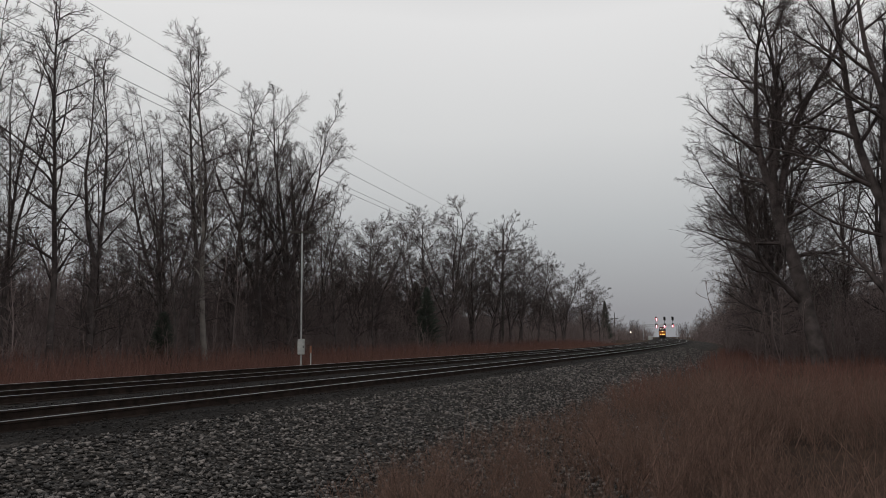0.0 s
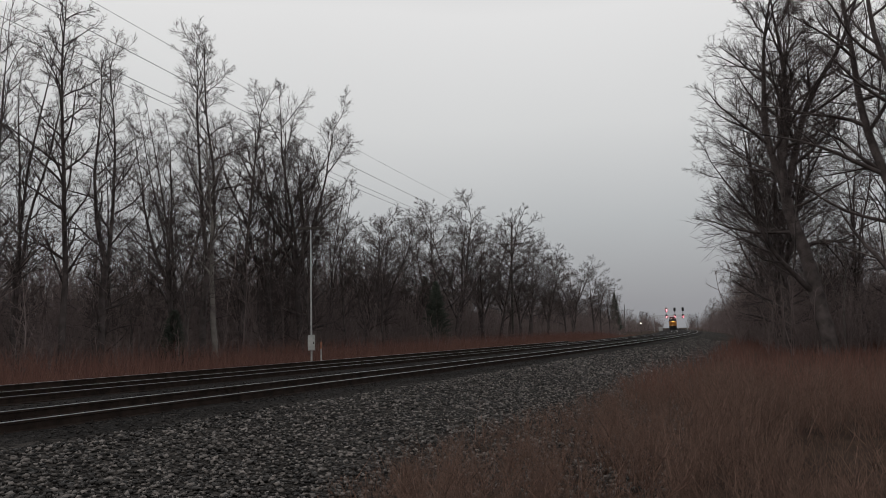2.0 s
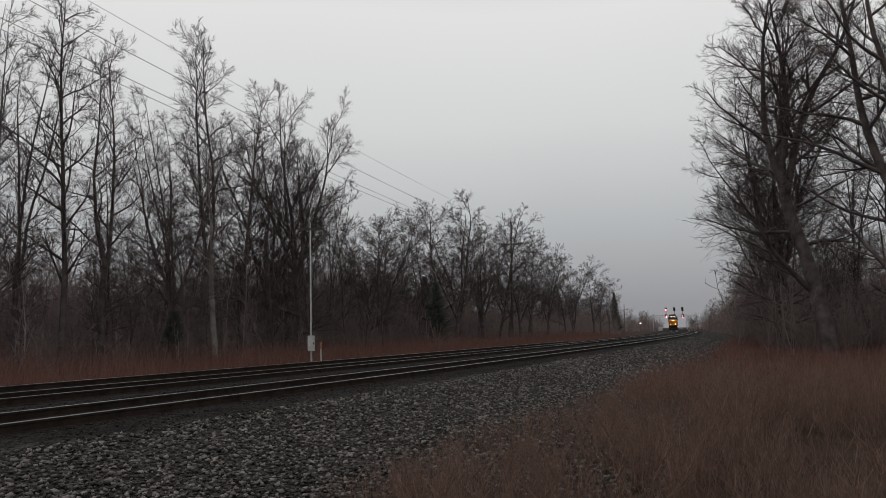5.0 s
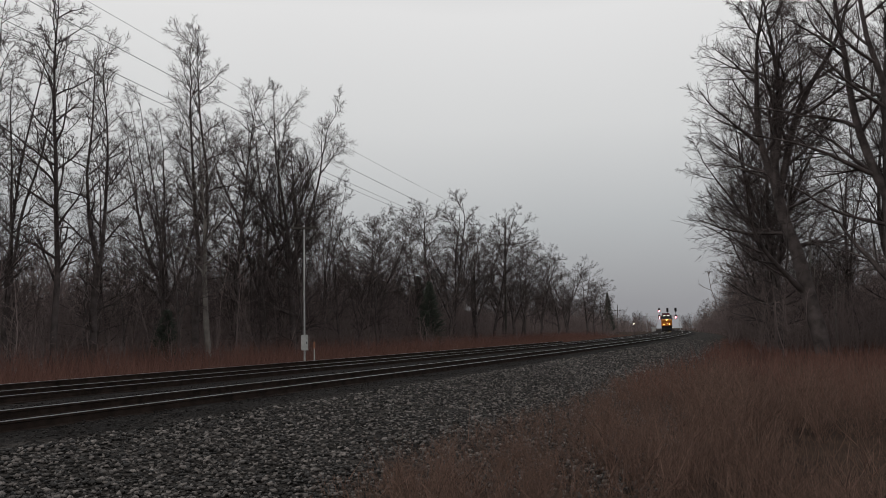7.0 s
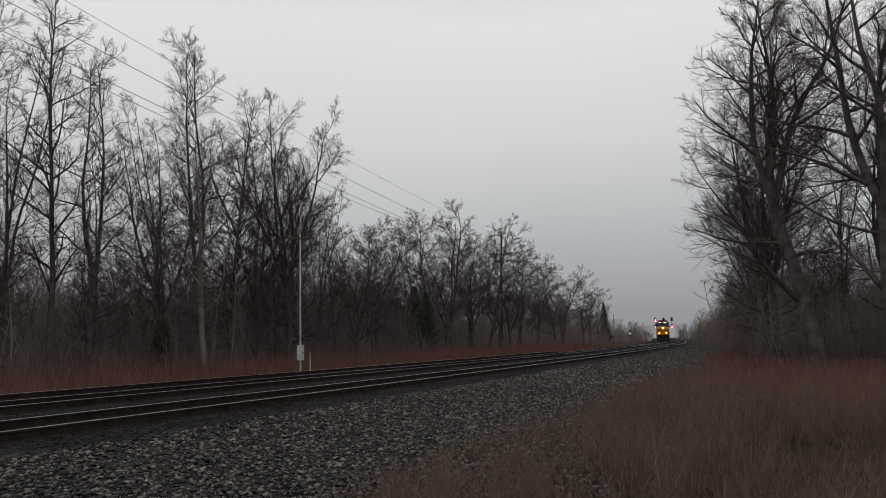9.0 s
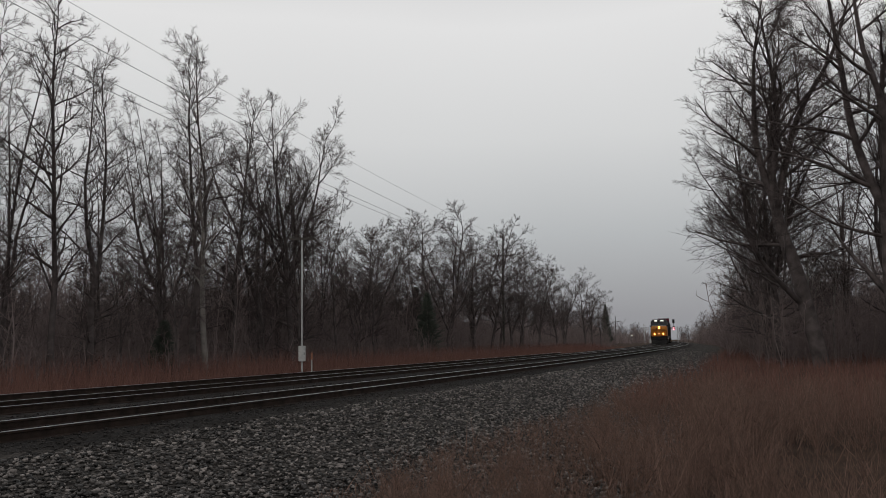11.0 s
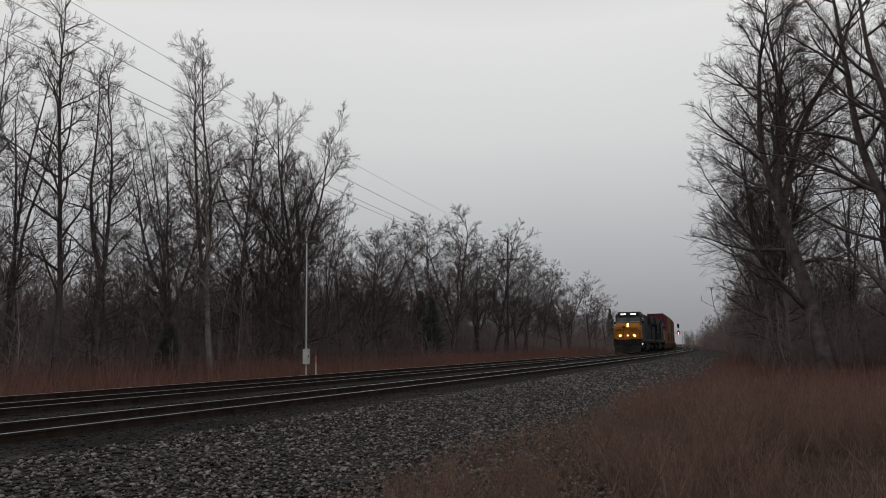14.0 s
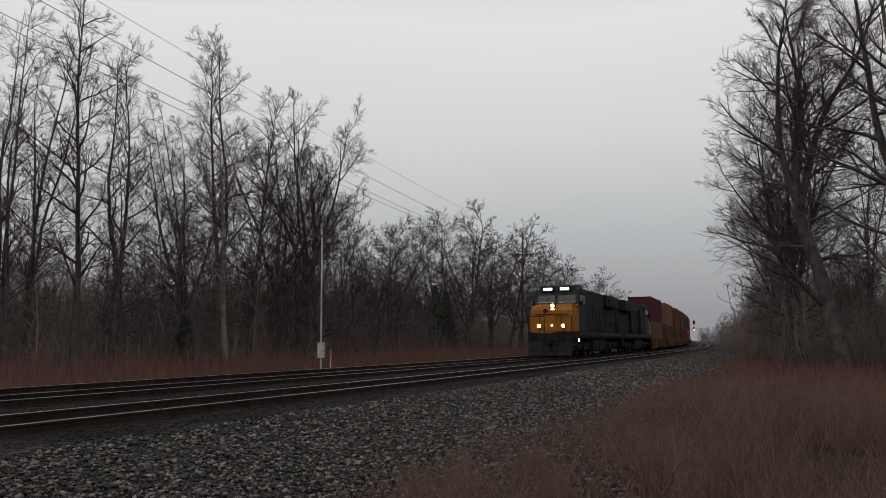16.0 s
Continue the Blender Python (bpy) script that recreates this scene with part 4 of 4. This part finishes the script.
        board = part("number_board", boxes((s * 0.58 - 0.44, s * 0.58 + 0.44, 2.42, 2.8, 4.50, 4.80), bevel=0.02), BLACK, cab_ob, "black number board housing")
        part("lit_panel", boxes((s * 0.58 - 0.31, s * 0.58 + 0.31, 2.405, 2.42, 4.56, 4.74)), BOARD_GLOW, board, "glowing number panel with dark bars")
        for k in range(4):
            part("numeral_bar", boxes((s * 0.58 - 0.255 + k * 0.15, s * 0.58 - 0.195 + k * 0.15, 2.398, 2.405, 4.60, 4.70)), BLACK, board)
        part("mirror", boxes((s * 1.62 - 0.1, s * 1.62 + 0.1, 2.7, 2.74, 3.5, 3.8)), BLACK, cab_ob)
    for s in (-1, 1):
        part("cab_door", boxes((min(s * 1.495, s * 1.512), max(s * 1.495, s * 1.512), 4.68, 5.05, 1.85, 4.1), bevel=0.004), CAB_GREY, cab_ob)
        cabinet = part("equipment_cabinet", boxes((min(s * 1.2, s * 1.46), max(s * 1.2, s * 1.46), 5.15, 8.4, 1.70, 4.2), bevel=0.04), BLUE, t, "dark blue electrical cabinet behind the cab")
        for k in range(3):
            part("cabinet_door", boxes((min(s * 1.455, s * 1.475), max(s * 1.455, s * 1.475), 5.25 + k * 1.05, 6.2 + k * 1.05, 1.85, 3.6), bevel=0.006), BLUE, cabinet)
    for y in (10.8, 12.2):
        fan = rod(bmesh.new(), (0, y, 4.6), (0, y, 4.82), 0.55, 0.5, 16)
        part("roof_fan", fan, BLACK, t)
    part("horn", rod(bmesh.new(), (0.2, 5.6, 4.78), (0.2, 6.1, 4.82), 0.05, 0.12, 8), BLACK, t)
    # lamps
    lamp = part("headlight", boxes((-0.14, 0.26, 0.98, 1.3, 3.02, 3.60), bevel=0.05), BLACK, nose_ob, "headlight housing")
    for z in (3.18, 3.43):
        part("lens", rod(bmesh.new(), (0.06, 0.972, z), (0.06, 0.985, z), 0.12, sides=16), LAMP, lamp, "glowing headlight lens")
    for s in (-1, 1):
        d = part("ditch_light", boxes((s * 0.80 - 0.14, s * 0.80 + 0.14, 0.72, 0.9, 1.92, 2.22), bevel=0.04), BLACK, t, "ditch light housing")
        part("lens", rod(bmesh.new(), (s * 0.80, 0.712, 2.07), (s * 0.80, 0.725, 2.07), 0.12, sides=16), LAMP, d, "glowing ditch light lens")
    part("marker_light", rod(bmesh.new(), (0.0, 0.88, 2.12), (0.0, 0.93, 2.12), 0.06, sides=12), LAMP_WHITE, nose_ob, "small white lamp")
    part("step_light", rod(bmesh.new(), (1.54, 1.9, 1.12), (1.60, 1.9, 1.12), 0.09, sides=12), LAMP_WHITE, t, "small white step lamp")
    part("grab_iron", rod(bmesh.new(), (-1.1, 0.86, 2.86), (1.1, 0.86, 2.86), 0.025, sides=6), BLACK, nose_ob)
    for s in (-1, 1):
        part("window_frame", prism(bmesh.new(), [(2.37, 3.70), (2.385, 3.74), (2.44, 3.74), (2.42, 3.70)], min(s * 0.1, s * 1.33), max(s * 0.1, s * 1.33)), BOX_GREY, cab_ob, "pale windscreen frame")
        part("wiper", rod(bmesh.new(), (s * 0.7, 2.37, 3.75), (s * 0.45, 2.46, 4.12), 0.012, sides=5), BLACK, cab_ob)
        part("sunshade", boxes((min(s * 1.5, s * 1.62), max(s * 1.5, s * 1.62), 2.8, 4.65, 4.30, 4.34)), BLACK, cab_ob)
    # front handrails
    for x in (-1.4, -0.75, -0.42, 0.42, 0.75, 1.4):
        part("handrail", rod(bmesh.new(), (x, 0.62, 1.65), (x, 0.62, 2.72), 0.022, sides=6), BLACK, t)
    for x0, x1 in ((-1.4, -0.42), (0.42, 1.4)):
        part("handrail", rod(bmesh.new(), (x0, 0.62, 2.72), (x1, 0.62, 2.72), 0.022, sides=6), BLACK, t)
    part("deck_stripe", boxes((-1.2, 0.25, 0.56, 0.6, 1.56, 1.68)), YELLOW, t, "pale yellow deck edge")
    # long hood
    hood = part("long_hood", boxes((-1.22, 1.22, 5.1, 13.2, 1.7, 4.78), bevel=0.12), BLUE, t, "dark blue engine hood")
    for i in range(5):
        for s in (-1, 1):
            part("hood_door", boxes((min(s * 1.215, s * 1.24), max(s * 1.215, s * 1.24), 5.5 + i * 1.42, 6.75 + i * 1.42, 1.85, 3.6), bevel=0.008), BLUE, hood)
    part("exhaust", boxes((-0.45, 0.45, 9.0, 10.3, 4.65, 4.86), bevel=0.05), BLACK, hood)
    rad = bmesh.new()
    prism(rad, [(13.2, 1.7), (13.2, 4.65), (18.8, 4.65), (19.3, 4.0), (19.3, 1.7)], -0.98, 0.98)
    rad_ob = part("radiator_section", rad, BLUE, t, "dark blue radiator cabin with flared top")
    part("radiator_wing", boxes((-1.48, 1.48, 13.3, 18.7, 3.75, 4.74), bevel=0.08), BLUE, rad_ob)
    for s in (-1, 1):
        part("grille", boxes((min(s * 1.495, s * 1.52), max(s * 1.495, s * 1.52), 13.8, 18.3, 3.8, 4.4)), BLACK, rad_ob)
        for i in range(12):
            part("handrail_post", rod(bmesh.new(), (s * 1.46, 5.6 + i * 1.2, 1.7), (s * 1.46, 5.6 + i * 1.2, 2.7), 0.018, sides=5), CAB_GREY, t)
        part("handrail", rod(bmesh.new(), (s * 1.46, 5.6, 2.7), (s * 1.46, 18.8, 2.7), 0.018, sides=5), CAB_GREY, t)
        part("side_sill", boxes((min(s * 1.5, s * 1.53), max(s * 1.5, s * 1.53), 2.4, 19.8, 1.45, 1.68)), CAB_GREY, t, "pale side sill stripe")
    part("fuel_tank", boxes((-1.4, 1.4, 7.4, 12.8, 0.28, 1.25), bevel=0.12), BLACK, t)
    for y0 in (2.0, 13.7):
        bogie = part("truck_frame", boxes((-1.3, -1.05, y0, y0 + 4.9, 0.45, 0.95), (1.05, 1.3, y0, y0 + 4.9, 0.45, 0.95), (-1.1, 1.1, y0 + 2.2, y0 + 2.7, 0.5, 0.85), bevel=0.05), BLACK, t)
        for k in range(3):
            ax = axle(bogie, 0, y0 + 0.5 + k * 1.95, 0.53)
            for s in (-1, 1):
                part("axle_box", boxes((min(s * 1.25, s * 1.4), max(s * 1.25, s * 1.4), y0 + 0.3 + k * 1.95, y0 + 0.7 + k * 1.95, 0.4, 0.75), bevel=0.03), BLACK, bogie)
    part("rear_pilot", boxes((-1.5, 1.5, 19.9, 20.3, 0.6, 1.66), bevel=0.03), BLACK, t)
    part("antenna", rod(bmesh.new(), (0.4, 6.4, 4.6), (0.4, 6.4, 5.2), 0.02, sides=5), BLACK, t)
    return t


def well_car():
    t = tagged(new("well_car"), "rust-coloured articulated well car carrying stacked containers", "rail car", group="well cars")
    part("end_platform", boxes((-1.4, 1.4, 0.3, 2.0, 0.95, 1.2), bevel=0.04), WELL_RUST, t)
    part("end_platform", boxes((-1.4, 1.4, 14.6, 16.3, 0.95, 1.2), bevel=0.04), WELL_RUST, t)
    for s in (-1, 1):
        side = part("well_side", boxes((min(s * 1.33, s * 1.47), max(s * 1.33, s * 1.47), 1.5, 15.1, 0.32, 1.25), (min(s * 1.33, s * 1.52), max(s * 1.33, s * 1.52), 1.2, 15.4, 1.15, 1.3), bevel=0.02), WELL_RUST, t)
        for i in range(9):
            part("rib", boxes((min(s * 1.47, s * 1.52), max(s * 1.47, s * 1.52), 2.4 + i * 1.4, 2.52 + i * 1.4, 0.4, 1.15)), WELL_RUST, side)
    part("well_floor", boxes((-1.33, 1.33, 1.9, 14.7, 0.30, 0.36)), BLACK, t)
    for y in (0.3, 14.6):
        b = part("truck_frame", boxes((-1.15, -0.95, y - 0.6, y + 2.2, 0.35, 0.75), (0.95, 1.15, y - 0.6, y + 2.2, 0.35, 0.75), (-1, 1, y + 0.6, y + 1.0, 0.4, 0.95), bevel=0.03), BLACK, t)
        for dy in (-0.1, 1.7):
            axle(b, 0, y + dy, 0.42)
    return t


def container(mat, label, length=12.19, height=2.9, width=2.44):
    t = tagged(new("shipping_container"), label, "container", group="containers")
    w, n = width / 2, int(length / 0.28)
    part("frame", boxes(*[(sx * w - 0.08, sx * w + 0.08, y - 0.08, y + 0.08, 0, height) for sx in (-0.95, 0.95) for y in (0.08, length - 0.08)],
                        *[(sx * w - 0.07, sx * w + 0.07, 0, length, z, z + 0.14) for sx in (-0.955, 0.955) for z in (0.0, height - 0.14)]), mat, t)
    verts, faces = [], []
    for s in (-1, 1):
        base = len(verts)
        for i in range(4 * n + 1):
            y = 0.12 + (length - 0.24) * i / (4 * n)
            x = s * (w - (0.035 if i % 4 in (0, 1) else 0.0) - 0.01)
            verts += [(x, y, 0.1), (x, y, height - 0.1)]
        for i in range(4 * n):
            a = base + 2 * i
            faces.append((a, a + 2, a + 3, a + 1) if s > 0 else (a, a + 1, a + 3, a + 2))
    part_mesh("corrugated_side", mesh_of("corrugated_side", verts, faces, mat), t)
    part("front_end", boxes((-w + 0.1, w - 0.1, 0.02, 0.08, 0.1, height - 0.1)), mat, t)
    part("rear_end", boxes((-w + 0.1, w - 0.1, length - 0.08, length - 0.02, 0.1, height - 0.1)), mat, t)
    part("roof", boxes((-w + 0.05, w - 0.05, 0.05, length - 0.05, height - 0.06, height - 0.015)), mat, t)
    return t


LOCO = locomotive()
LOCO.scale = (1.0, 0.96, 0.98)
SECOND = tagged(copy_thing(LOCO, Matrix()), "dark blue trailing diesel locomotive running cab to the rear, lamps out", "locomotive")
UNLIT = glass("unlit_lens")
for piece in SECOND.children_recursive:
    if piece.data and piece.data.materials[0] in (LAMP, LAMP_WHITE, BOARD_GLOW):
        piece.data = piece.data.copy()
        piece.data.materials[0] = UNLIT
CARS, LOADS = [], []
STACKS = [(BOX_TAN, "tan", BOX_RED, "dark red"), (BOX_BROWN, "brown", BOX_TAN, "tan"), (BOX_BROWN, "brown", BOX_ORANGE, "orange-red"),
          (BOX_RED, "dark red", BOX_BROWN, "brown"), (BOX_BROWN, "brown", BOX_SLATE, "slate grey"), (BOX_TAN, "tan", BOX_RED, "dark red"),
          (BOX_ORANGE, "orange-red", BOX_BROWN, "brown"), (BOX_BROWN, "brown", BOX_BROWN, "brown"), (BOX_RED, "dark red", BOX_TAN, "tan")]
first_car, made = None, {}
for low, low_name, high, high_name in STACKS:
    if first_car is None:
        first_car = car = well_car()
    else:
        car = copy_thing(first_car, Matrix())
    CARS.append(car)
    pair = []
    for mat, word, hgt in ((low, low_name, 2.75), (high, high_name, 2.85)):
        key = (word, hgt)
        if key in made:
            c = copy_thing(made[key], Matrix())
        else:
            c = made[key] = container(mat, word + " corrugated steel container stacked on a well car", height=hgt)
        pair.append(c)
    LOADS.append(pair)

SPEED, FRONT_AT_END = 21.6, 51.5
CENTRE = FAR - GAUGE / 2


def on_line(y):
    return Vector((*lay(CENTRE, y), 0))


def ride(front, length):
    """The pose of a vehicle whose front stands at front along the line."""
    a, b = on_line(front), on_line(front + length)
    d = b - a
    return Matrix.Translation(a) @ pose(0, 0, 0, 0, 0, math.degrees(math.atan2(-d.x, d.y)))


def motions():
    times = [i * 0.5 for i in range(33)]
    def front(t):
        return FRONT_AT_END + SPEED * (16.0 - t)
    walk(LOCO, [(t, ride(front(t), 19.6)) for t in times])
    walk(SECOND, [(t, ride(front(t) + 19.7, 19.6) @ pose(0, 19.6, 0, 0, 0, 180)) for t in times])
    for i, (car, pair) in enumerate(zip(CARS, LOADS)):
        gap = 39.5 + 17.0 * i
        walk(car, [(t, ride(front(t) + gap, 16.6)) for t in times])
        walk(pair[0], [(t, ride(front(t) + gap, 16.6) @ pose(0, 2.2, 0.37)) for t in times])
        walk(pair[1], [(t, ride(front(t) + gap, 16.6) @ pose(0, 2.2, 3.125)) for t in times])


motions()
